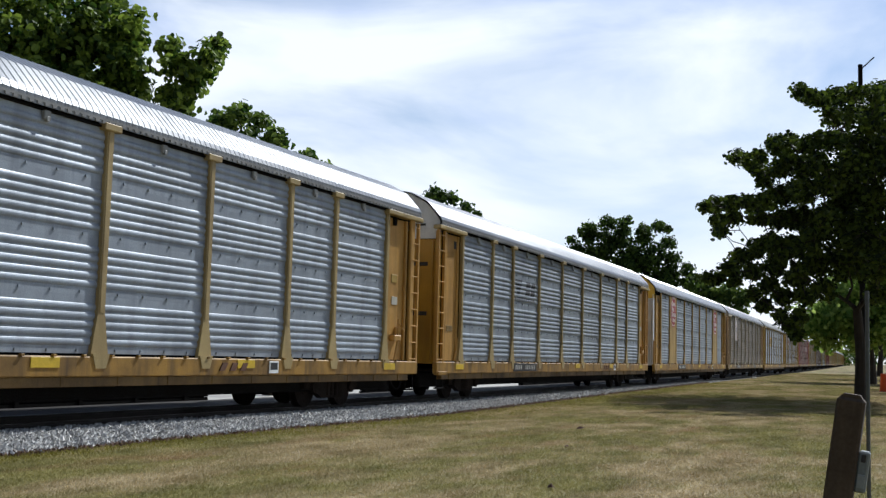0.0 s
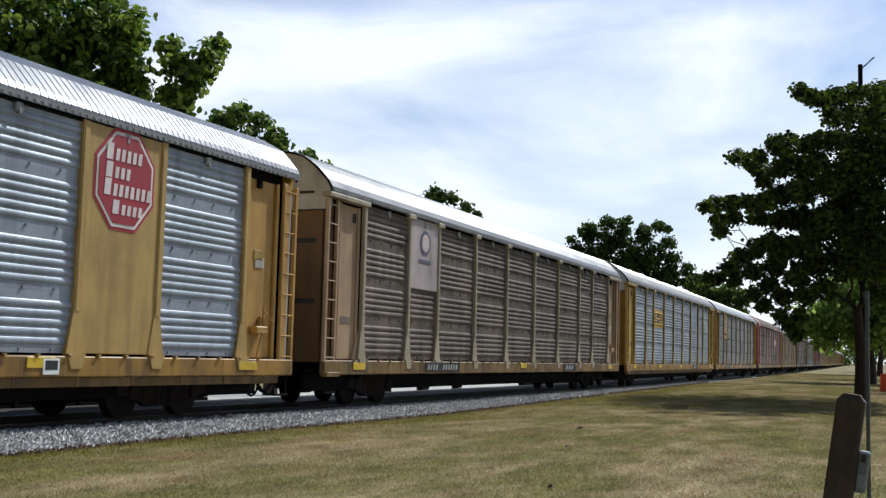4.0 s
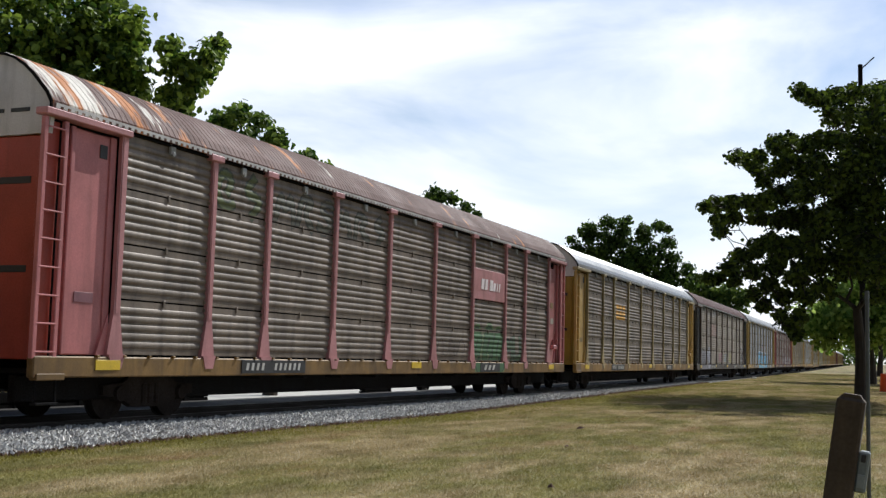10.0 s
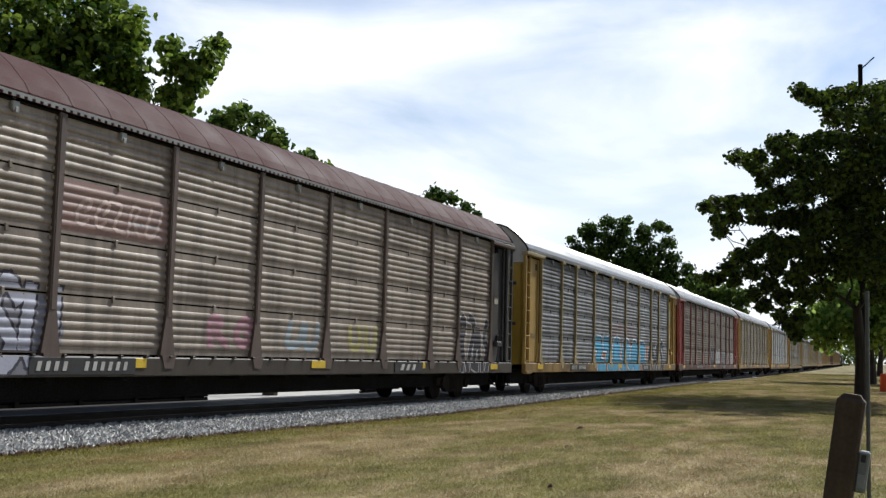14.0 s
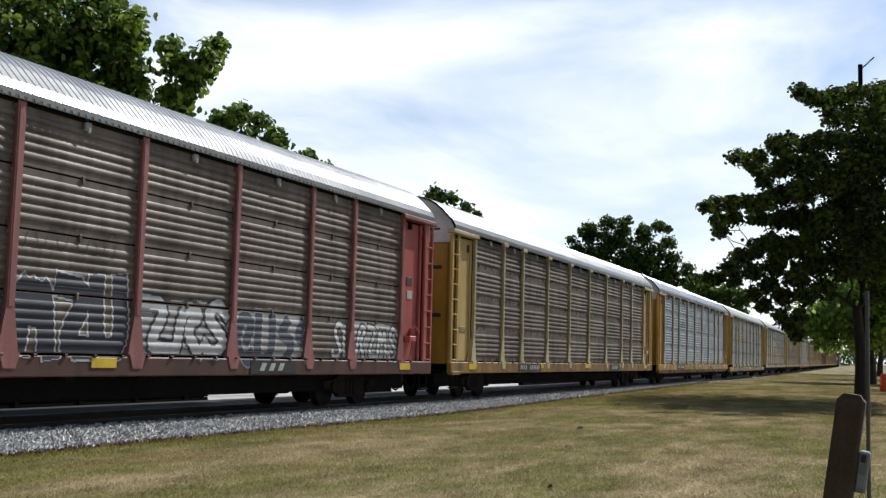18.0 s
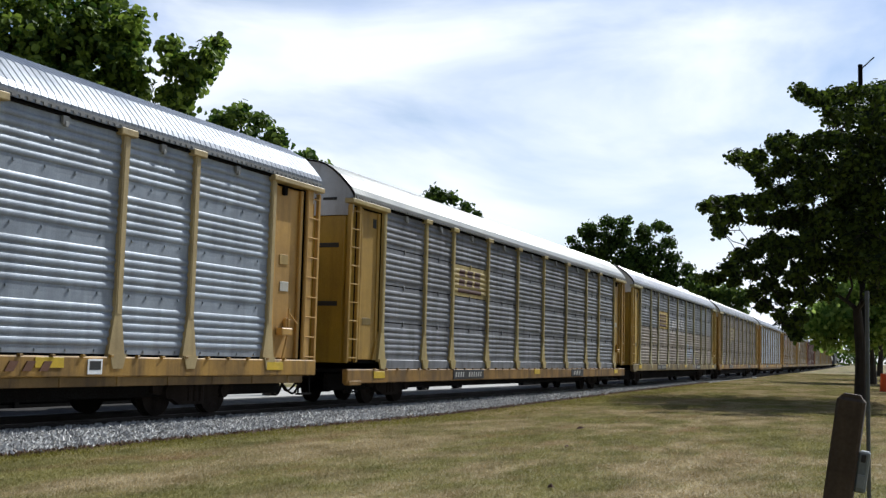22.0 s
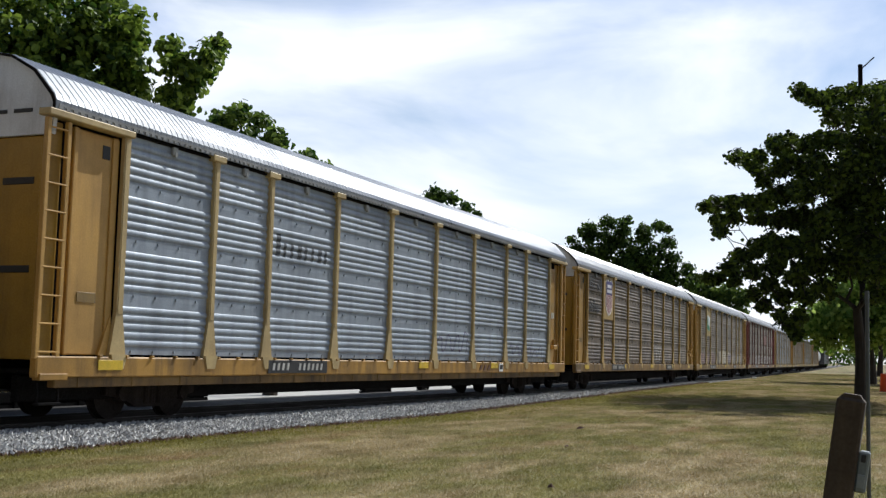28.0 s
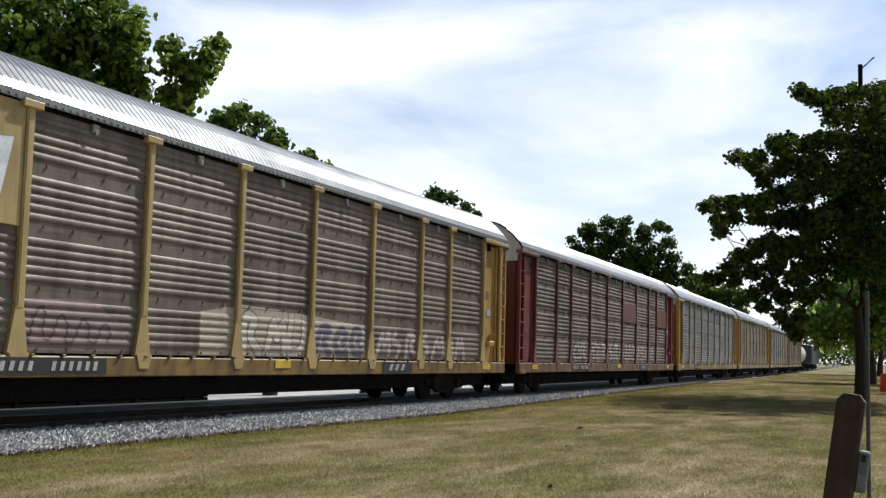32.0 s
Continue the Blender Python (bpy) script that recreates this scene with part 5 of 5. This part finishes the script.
tree("small broad-leaved tree behind the track", (-19.4, 30.6, 0.0),
     [(-20.53, 28.96, 8.46, 0.30), (-20.42, 29.65, 8.87, 0.28), (-20.13, 30.45, 8.67, 0.28), (-19.12, 29.91, 8.06, 0.24), (-20.32, 29.72, 8.02, 0.50), (-19.84, 30.64, 7.76, 0.42), (-18.29, 30.42, 7.50, 0.12), (-18.96, 30.60, 7.38, 0.22), (-18.28, 31.59, 7.29, 0.06), (-20.71, 28.83, 8.09, 0.25)], 0.13, 640, M_MIDLEAF, 12, 0.2, loose=1.1)
tree("small dark tree behind the track", (-24.6, 57.0, 0.2),
     [(-24.93, 55.13, 10.01, 0.45), (-25.54, 55.40, 9.54, 0.60), (-24.60, 56.37, 10.05, 0.25), (-23.41, 55.79, 9.43, 0.20), (-23.05, 56.48, 9.08, 0.12), (-24.52, 56.40, 8.92, 0.50)], 0.13, 640, M_DARKLEAF, 13, 0.2, loose=1.1)
tree("dark rounded tree beyond the track", (-28.0, 106.5, 0.4),
     [(-30.23, 105.24, 12.79, 1.50), (-31.43, 105.41, 13.93, 0.80), (-29.75, 106.42, 14.84, 0.70), (-28.17, 105.81, 14.18, 0.80), (-27.79, 106.43, 15.07, 0.35), (-26.33, 107.32, 13.76, 0.90), (-24.80, 106.65, 14.47, 0.50), (-24.13, 107.32, 14.26, 0.35), (-23.97, 107.87, 12.95, 0.60), (-32.83, 104.46, 13.03, 0.30), (-32.45, 105.10, 12.26, 0.60), (-28.41, 106.79, 12.09, 1.70), (-25.55, 106.48, 11.47, 1.60), (-23.59, 107.44, 11.26, 0.70), (-31.01, 106.06, 10.95, 1.50), (-27.09, 106.10, 9.55, 2.00), (-24.10, 107.33, 9.63, 1.20), (-22.40, 108.21, 10.23, 0.60), (-21.83, 107.30, 9.08, 0.80), (-25.13, 107.09, 8.53, 1.80)], 0.17, 330, M_DARKLEAF, 14, 0.35, loose=1.1)
tree("light green tree far down the track", (-24.0, 138.0, 0.6),
     [(-26.63, 136.93, 10.19, 1.00), (-25.29, 137.70, 10.03, 1.10), (-23.55, 138.51, 9.95, 1.10), (-21.96, 137.76, 9.23, 0.90), (-21.39, 138.36, 9.81, 0.50), (-24.85, 138.28, 8.23, 1.60), (-22.41, 137.69, 7.20, 1.20), (-26.72, 137.43, 7.83, 1.60)], 0.24, 260, M_MIDLEAF, 15, 0.3, loose=1.1)
tree("spreading dark green shade tree on the lawn", (-2.72, 43.4, 0.15),
     [(-4.69, 42.60, 11.42, 0.15), (-4.43, 43.30, 11.37, 0.16), (-4.09, 44.00, 11.37, 0.27), (-3.58, 44.70, 11.62, 0.31), (-2.83, 42.60, 11.18, 0.29), (-2.20, 43.30, 11.36, 0.33), (-1.79, 44.00, 11.38, 0.41), (-3.79, 44.70, 10.91, 0.31), (-3.03, 42.60, 10.43, 0.40), (-2.31, 43.30, 10.42, 0.49), (-7.21, 44.00, 9.36, 0.14), (-6.91, 44.70, 9.31, 0.19), (-6.18, 42.60, 8.60, 0.18), (-6.07, 43.30, 8.24, 0.14), (-6.32, 44.00, 9.32, 0.19), (-5.84, 44.70, 9.91, 0.28), (-5.04, 42.60, 9.60, 0.27), (-5.19, 43.30, 8.99, 0.37), (-4.65, 44.00, 9.67, 0.30), (-4.21, 44.70, 9.95, 0.28), (-4.21, 42.60, 8.72, 0.46), (-3.48, 43.30, 9.65, 0.41), (-2.75, 44.00, 9.53, 0.58), (-2.00, 44.70, 9.62, 0.58), (-5.51, 42.60, 8.57, 0.27), (-8.22, 43.30, 7.34, 0.14), (-7.92, 44.00, 7.53, 0.22), (-8.00, 44.70, 7.00, 0.17), (-7.56, 42.60, 6.35, 0.12), (-7.26, 43.30, 7.46, 0.22), (-7.27, 44.00, 7.01, 0.21), (-6.85, 44.70, 7.64, 0.26), (-5.91, 42.60, 7.43, 0.30), (-6.32, 43.30, 6.90, 0.27), (-5.48, 44.00, 7.82, 0.37), (-5.68, 44.70, 7.05, 0.38), (-4.61, 42.60, 7.70, 0.49), (-3.69, 43.30, 8.19, 0.63), (-2.56, 44.00, 8.04, 0.74), (-4.95, 44.70, 6.92, 0.48), (-3.83, 42.60, 6.64, 0.61), (-2.73, 43.30, 6.49, 0.73), (-8.34, 44.00, 4.68, 0.10), (-8.08, 44.70, 4.73, 0.12), (-7.24, 42.60, 4.93, 0.20), (-6.95, 43.30, 5.41, 0.23), (-7.27, 44.00, 4.61, 0.15), (-6.63, 44.70, 5.87, 0.31), (-6.42, 42.60, 4.82, 0.27), (-5.81, 43.30, 5.93, 0.34), (-5.80, 44.00, 5.14, 0.37), (-6.11, 44.70, 4.44, 0.24), (-5.02, 42.60, 5.63, 0.46), (-4.90, 43.30, 4.65, 0.43), (-4.17, 44.00, 5.33, 0.57), (-3.23, 44.70, 5.17, 0.64), (-2.23, 42.60, 4.99, 0.57), (-6.43, 43.30, 4.02, 0.14), (-6.18, 44.00, 3.64, 0.17), (-5.58, 44.70, 4.00, 0.28), (-5.42, 42.60, 3.16, 0.15), (-5.11, 43.30, 2.78, 0.15), (-4.89, 44.00, 3.22, 0.21), (-5.03, 44.70, 2.51, 0.10), (-4.53, 42.60, 3.88, 0.33), (-3.91, 43.30, 4.23, 0.33), (-2.22, 44.00, 4.07, 0.33), (-1.02, 44.70, 9.78, 0.83), (-0.81, 42.60, 7.36, 0.86), (-1.22, 43.30, 5.44, 0.71), (-0.26, 44.00, 8.57, 0.97), (-3.08, 43.00, 8.74, 0.49), (-2.15, 43.60, 8.59, 0.56), (-3.37, 44.20, 7.57, 0.54), (-2.26, 44.80, 7.25, 0.68), (-4.27, 43.00, 5.97, 0.42), (-3.14, 43.60, 5.91, 0.60), (-2.01, 44.20, 6.06, 0.63), (-4.85, 44.80, 8.90, 0.37), (-1.76, 43.00, 10.22, 0.52)],
     0.1, 480, M_SHADE, 16, 0.2, deep=(-4.4, -2.0, 2.2, 4.4), loose=1.15, fork=3.3)
tree("light green tree further along the lawn", (-4.4, 81.0, 0.33),
     [(-7.9, 79.6, 4.4, 1.3), (-6.1, 79.8, 4.8, 1.5), (-4.4, 79.9, 4.8, 1.5), (-2.7, 80.0, 4.8, 1.9), (-6.9, 79.7, 3.3, 0.7), (-4.8, 79.9, 3.4, 0.7), (-5.0, 81, 7.0, 2.0), (-2.0, 81, 7.4, 2.0)],
     0.2, 300, M_LIGHTLEAF, 17, 0.3, deep=(2.0,))

tree("tall green shade tree beside the lawn", (6.5, 38.0, 0.12),
     [(5.2, 36.0, 9.5, 2.0), (7.5, 38.0, 10.5, 2.4), (4.6, 39.5, 8.0, 1.9), (8.5, 40.5, 8.5, 2.2), (5.0, 34.0, 7.0, 1.7), (7.0, 35.0, 6.5, 2.0), (4.9, 42.0, 9.8, 1.9), (5.6, 31.5, 8.2, 1.6)],
     0.14, 240, M_SHADE, 18, 0.3, deep=())
for x, y, k in ((2.6, 66.0, 21), (-3.6, 104.0, 22), (-6.5, 135.0, 23), (-10.0, 180.0, 24)):
    z = lawn_z(y)
    q = random.Random(k)
    tree("green shade tree in a row along the lawn", (x, y, z),
         [(x + q.uniform(-3.5, 4), y + q.uniform(-3, 3), z + q.uniform(4.2, 8.5), q.uniform(1.4, 2.2)) for _ in range(8)], 0.24, 200, M_DARKLEAF if k % 2 else M_LIGHTLEAF, k, 0.28, deep=())
for x, y, k, high in ((-40.0, 215.0, 31, 4.0), (-44.0, 290.0, 32, 5.5), (-9.0, 360.0, 33, 9.0), (-4.0, 330.0, 34, 9.0), (8.0, 250.0, 35, 9.0), (-58.0, 420.0, 36, 6.0)):
    z = lawn_z(y)
    q = random.Random(k)
    tree("dark tree in the distance beside the track", (x, y, z),
         [(x + q.uniform(-6, 6), y + q.uniform(-4, 4), z + q.uniform(2.0, high), q.uniform(1.8, 2.8)) for _ in range(9)], 0.5, 70, M_DARKLEAF, k, 0.4, deep=())


def far_woods():
    """The line of trees where the track goes out of sight."""
    rnd = random.Random(77)
    sh = Shape()
    for _ in range(9000):
        x = rnd.uniform(-150, 90)
        y = 560 + rnd.uniform(-25, 25)
        top = 9 + 5 * noise.noise(Vector((x * 0.06, 3.0, 0))) + 2.5 * noise.noise(Vector((x * 0.25, 9.0, 0)))
        p = Vector((x, y, lawn_z(y) + rnd.random() ** 0.7 * top))
        s = rnd.uniform(0.5, 1.1)
        nr = Vector((rnd.gauss(0, 1), rnd.gauss(-0.4, 1), rnd.gauss(0.5, 1))).normalized()
        u = nr.orthogonal().normalized() * s
        v = nr.cross(u) * 0.7
        sh.add([tuple(p - u), tuple(p + v), tuple(p + u), tuple(p - v)], [(0, 1, 2, 3)])
    tagged(piece("far_woods", sh.raw("far_woods"), M_DARKLEAF), "distant dark green trees at the end of the lawn", "trees", kind="stuff")


far_woods()


def timber_wall(y0, y1, off, high):
    """An added low wall of near-black timbers, laid in courses between posts, to darken the view under the cars."""
    top = tagged(new("timber_wall"), "added low near-black wall standing in for darkness beyond the track", "wall")
    y_mid = (y0 + y1) / 2
    base = Vector((side_x(y_mid) + off, y_mid, track_z(y_mid) - 0.2))
    top.matrix_basis = pose(*base, 0, 0, math.degrees(math.atan(BEND * y_mid / math.sqrt(y_mid * y_mid + REACH * REACH))))
    n = 4
    for i in range(n):
        z = i * high / n
        piece("timber", Shape().soft(-0.1, 0.1, y0 - y_mid, y1 - y_mid, z, z + high / n - 0.01, 0.02).mesh("timber"), M_WALL_SHADE, top, (0.01 * (i % 2), 0, 0))
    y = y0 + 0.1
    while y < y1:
        piece("stake", Shape().soft(-0.07, 0.07, -0.08, 0.08, -0.2, high + 0.06, 0.02).mesh("stake"), M_WALL_SHADE, top, (0.06, y - y_mid, 0))
        y += 1.9


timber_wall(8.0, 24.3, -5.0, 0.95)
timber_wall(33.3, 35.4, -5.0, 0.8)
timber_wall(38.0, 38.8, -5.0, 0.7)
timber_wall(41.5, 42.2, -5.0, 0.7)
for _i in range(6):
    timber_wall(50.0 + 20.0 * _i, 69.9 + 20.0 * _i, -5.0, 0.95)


def blade_mesh(name, corners):
    """One mesh of loose triangles from an array of their corners."""
    n = len(corners)
    me = bpy.data.meshes.new(name)
    me.vertices.add(3 * n), me.loops.add(3 * n), me.polygons.add(n)
    me.vertices.foreach_set("co", corners.astype(np.float32).ravel())
    me.loops.foreach_set("vertex_index", np.arange(3 * n, dtype=np.int32))
    me.polygons.foreach_set("loop_start", np.arange(0, 3 * n, 3, dtype=np.int32))
    me.update()
    return me


def blades(rng, x, y, z, h, lean, w):
    a, k = rng.random(len(x)) * 6.283, rng.random(len(x)) * 6.283
    c, s = np.cos(a) * w, np.sin(a) * w
    tip = (x + np.cos(k) * lean, y + np.sin(k) * lean, z + h)
    return np.stack([np.stack(p, 1) for p in ((x + s, y - c, z), tip, (x - s, y + c, z))], 1)


def grass():
    """Blades of the mown lawn, thinning out with distance."""
    rng = np.random.default_rng(8)
    edge = np.vectorize(lambda v: side_x(v) + foot(v))
    y = 3.0 + 63.0 * rng.random(850000) ** 2.2
    x0 = edge(y) - 0.05
    x = x0 + (3.0 - x0) * rng.random(len(y))
    far = 62.0 + 80.0 * rng.random(150000) ** 1.3
    x = np.concatenate([x, edge(far) + 0.3 + 16.0 * rng.random(len(far))])
    y = np.concatenate([y, far])
    lawn = blades(rng, x, y, -0.055 + 0.0048 * y, rng.uniform(0.010, 0.034, len(y)), rng.uniform(0.005, 0.04, len(y)), 0.0035 + 0.00024 * y)
    y = 7.5 + 60.0 * rng.random(18000) ** 1.4
    x = edge(y) + 0.1 + np.abs(rng.normal(0, 1, len(y))) * (0.25 + 0.035 * np.clip(y - 12.0, 0.0, 22.0))
    rough = blades(rng, x, y, -0.055 + 0.0048 * y, rng.uniform(0.015, 0.045, len(y)), rng.uniform(0.0, 0.04, len(y)), 0.006 + 0.0004 * y)
    for corners, name, material, label in ((lawn, "grass", M_BLADE, "short dry green and straw grass blades"), (rough, "weeds", M_WEED, "yellow-green weeds along the ballast")):
        tagged(piece(name, blade_mesh(name, corners), material), label, name, kind="stuff")


M_WEED = leaf_mat("weed_blade", (104, 100, 42), (142, 134, 62), 0.8, 0.5)
grass()

# ---- things on the lawn ----
post = tagged(new("wooden_post"), "weathered wooden post with grey electric box leaning on the lawn", "post")
post.matrix_basis = pose(-0.722, 7.98, -0.05, 0, 8.0, 0)
piece("shaft", Shape().soft(-0.09, 0.09, -0.08, 0.08, -0.3, 1.2, 0.018).prism([(-0.07, 1.2), (0.07, 1.2), (0.05, 1.225), (-0.05, 1.225)], "y", -0.06, 0.06).mesh("shaft"), M_WOODPOST, post)
box = piece("electric_box", Shape().soft(0.0, 0.07, -0.06, 0.06, 0.0, 0.27, 0.012).mesh("electric_box"), paint_of((134, 142, 140)), post, (0.09, 0.0, 0.60), 0, "pale grey metal electric box")
piece("cover_plate", Shape().soft(0.01, 0.06, -0.068, -0.06, 0.03, 0.12, 0.003).mesh("cover_plate"), paint_of((150, 158, 156)), box)
piece("outlet", Shape().soft(0.02, 0.05, -0.07, -0.06, 0.2, 0.25, 0.003).mesh("outlet"), M_MARK, box)
pole = tagged(new("sign_pole"), "thin weathered galvanised pole beside the wooden post", "pole")
pole.matrix_basis = pose(-0.515, 8.99, -0.02)
piece("tube", Shape().rod((0, 0, -0.2), (0, 0, 1.93), 0.015, n=10).mesh("tube"), M_GALV, pole)
lamp = tagged(new("street_lamp"), "tall dark street lamp pole behind the tree", "street lamp")
lamp.matrix_basis = pose(-3.28, 54.0, 0.2)
piece("pole", Shape().rod((0, 0, -0.2), (0, 0, 15.0), 0.14, 0.10, n=10).mesh("pole"), M_BLACK, lamp)
piece("arm", Shape().rod((0, 0, 14.75), (0.6, 0, 15.3), 0.03, n=6).mesh("arm"), M_BLACK, lamp)
barrel = tagged(new("traffic_barrel"), "orange plastic traffic barrel on the grass", "barrel")
barrel.matrix_basis = pose(-2.6, 59.9, 0.22)
piece("drum", Shape().rod((0, 0, 0), (0, 0, 0.9), 0.3, 0.24, n=16).mesh("drum"), plain("orange_plastic", (236, 84, 24), 0.4), barrel)


for x, y, r, k in ((-6.31, 20.85, 0.085, 1), (-5.24, 16.61, 0.05, 2), (-3.76, 11.41, 0.075, 3)):
    clod = tagged(new("dead_leaf"), "curled dead brown leaf lying on the grass", "leaf", "dead leaves on the lawn")
    clod.matrix_basis = pose(x, y, lawn_z(y) + 0.01, 0, 0, 40 * k)
    vs = [(-r, 0, 0.02), (-r * 0.4, r * 0.5, 0.0), (r * 0.5, r * 0.45, 0.01), (r, 0, 0.035), (r * 0.5, -r * 0.45, 0.02), (-r * 0.4, -r * 0.5, 0.01), (0, 0, r * 0.7)]
    piece("blade", Shape().add(vs, [(i, (i + 1) % 6, 6) for i in range(6)]).mesh("blade"), plain("dead_leaf_brown", (72, 38, 18), 0.9), clod)
paper = tagged(new("litter"), "small white scrap of litter beside the ballast", "litter")
paper.matrix_basis = pose(side_x(88.0) + 1.6, 88.0, lawn_z(88.0) + 0.02, 0, 0, 20)
piece("scrap", Shape().soft(-0.16, 0.16, -0.12, 0.12, 0.0, 0.14, 0.04).mesh("scrap"), M_WHITE, paper)


# ---- what moves: the train runs along the track towards the camera ----
RUN = (511.068, -26.117, 5.5035, 279.469, -760.762, 790.795, -291.03)


def gone(t):
    u = t / 32.0
    return sum(c * u ** (i + 1) for i, c in enumerate(RUN))


def on_track(y):
    turn = math.degrees(math.atan(BEND * y / math.sqrt(y * y + REACH * REACH))) if y > 0 else 0.0
    climb = math.degrees(math.atan(RISE * y / math.sqrt(y * y + REACH * REACH))) if y > 0 else 0.0
    return pose(side_x(y) - 1.6, y, track_z(y), climb, 0, turn)


SLACK = (-0.1, -0.3, -0.05, -0.2, -0.1, -0.4, 0.1, 0.25, 0.3, 0.2, 0.0, -0.1, 0.15, 0.1, 0.4, 0.6, 0.9, 0.95, 0.8, 0.75, 0.75, 0.75, 0.75, 0.75)


def roll_wheels(car, y0):
    """The wheels turn while the car passes close by."""
    spin = [i / FPS for i in range(32 * FPS + 1) if -2.0 < y0 - gone(i / FPS) < 46.0]
    if len(spin) < 3:
        return
    for truck in [o for o in car.children if o.name.startswith("truck")]:
        for axle in truck.children:
            p = axle.location.copy()
            rows = [(t, pose(p.x, p.y, p.z, math.degrees((gone(t) - gone(spin[0])) / 0.42))) for t in spin]
            if spin[0] > 0.2:
                rows = [(0.0, rows[0][1])] + rows
            if spin[-1] < 31.8:
                rows.append((32.0, rows[-1][1]))
            walk(axle, rows)


def motions():
    for k, car in enumerate(TRAIN):
        y0 = 12.93 + 28.6 * k + SLACK[k]
        walk(car, [(t, on_track(y0 - gone(t))) for t in range(33)])
        roll_wheels(car, y0)
    y0 = 0.75 + 12.93 + 28.6 * (len(TRAIN) - 1) + 14.3
    for car, length in TAIL:
        y0 += length / 2
        walk(car, [(t, on_track(y0 - gone(t))) for t in range(33)])
        y0 += length / 2


motions()
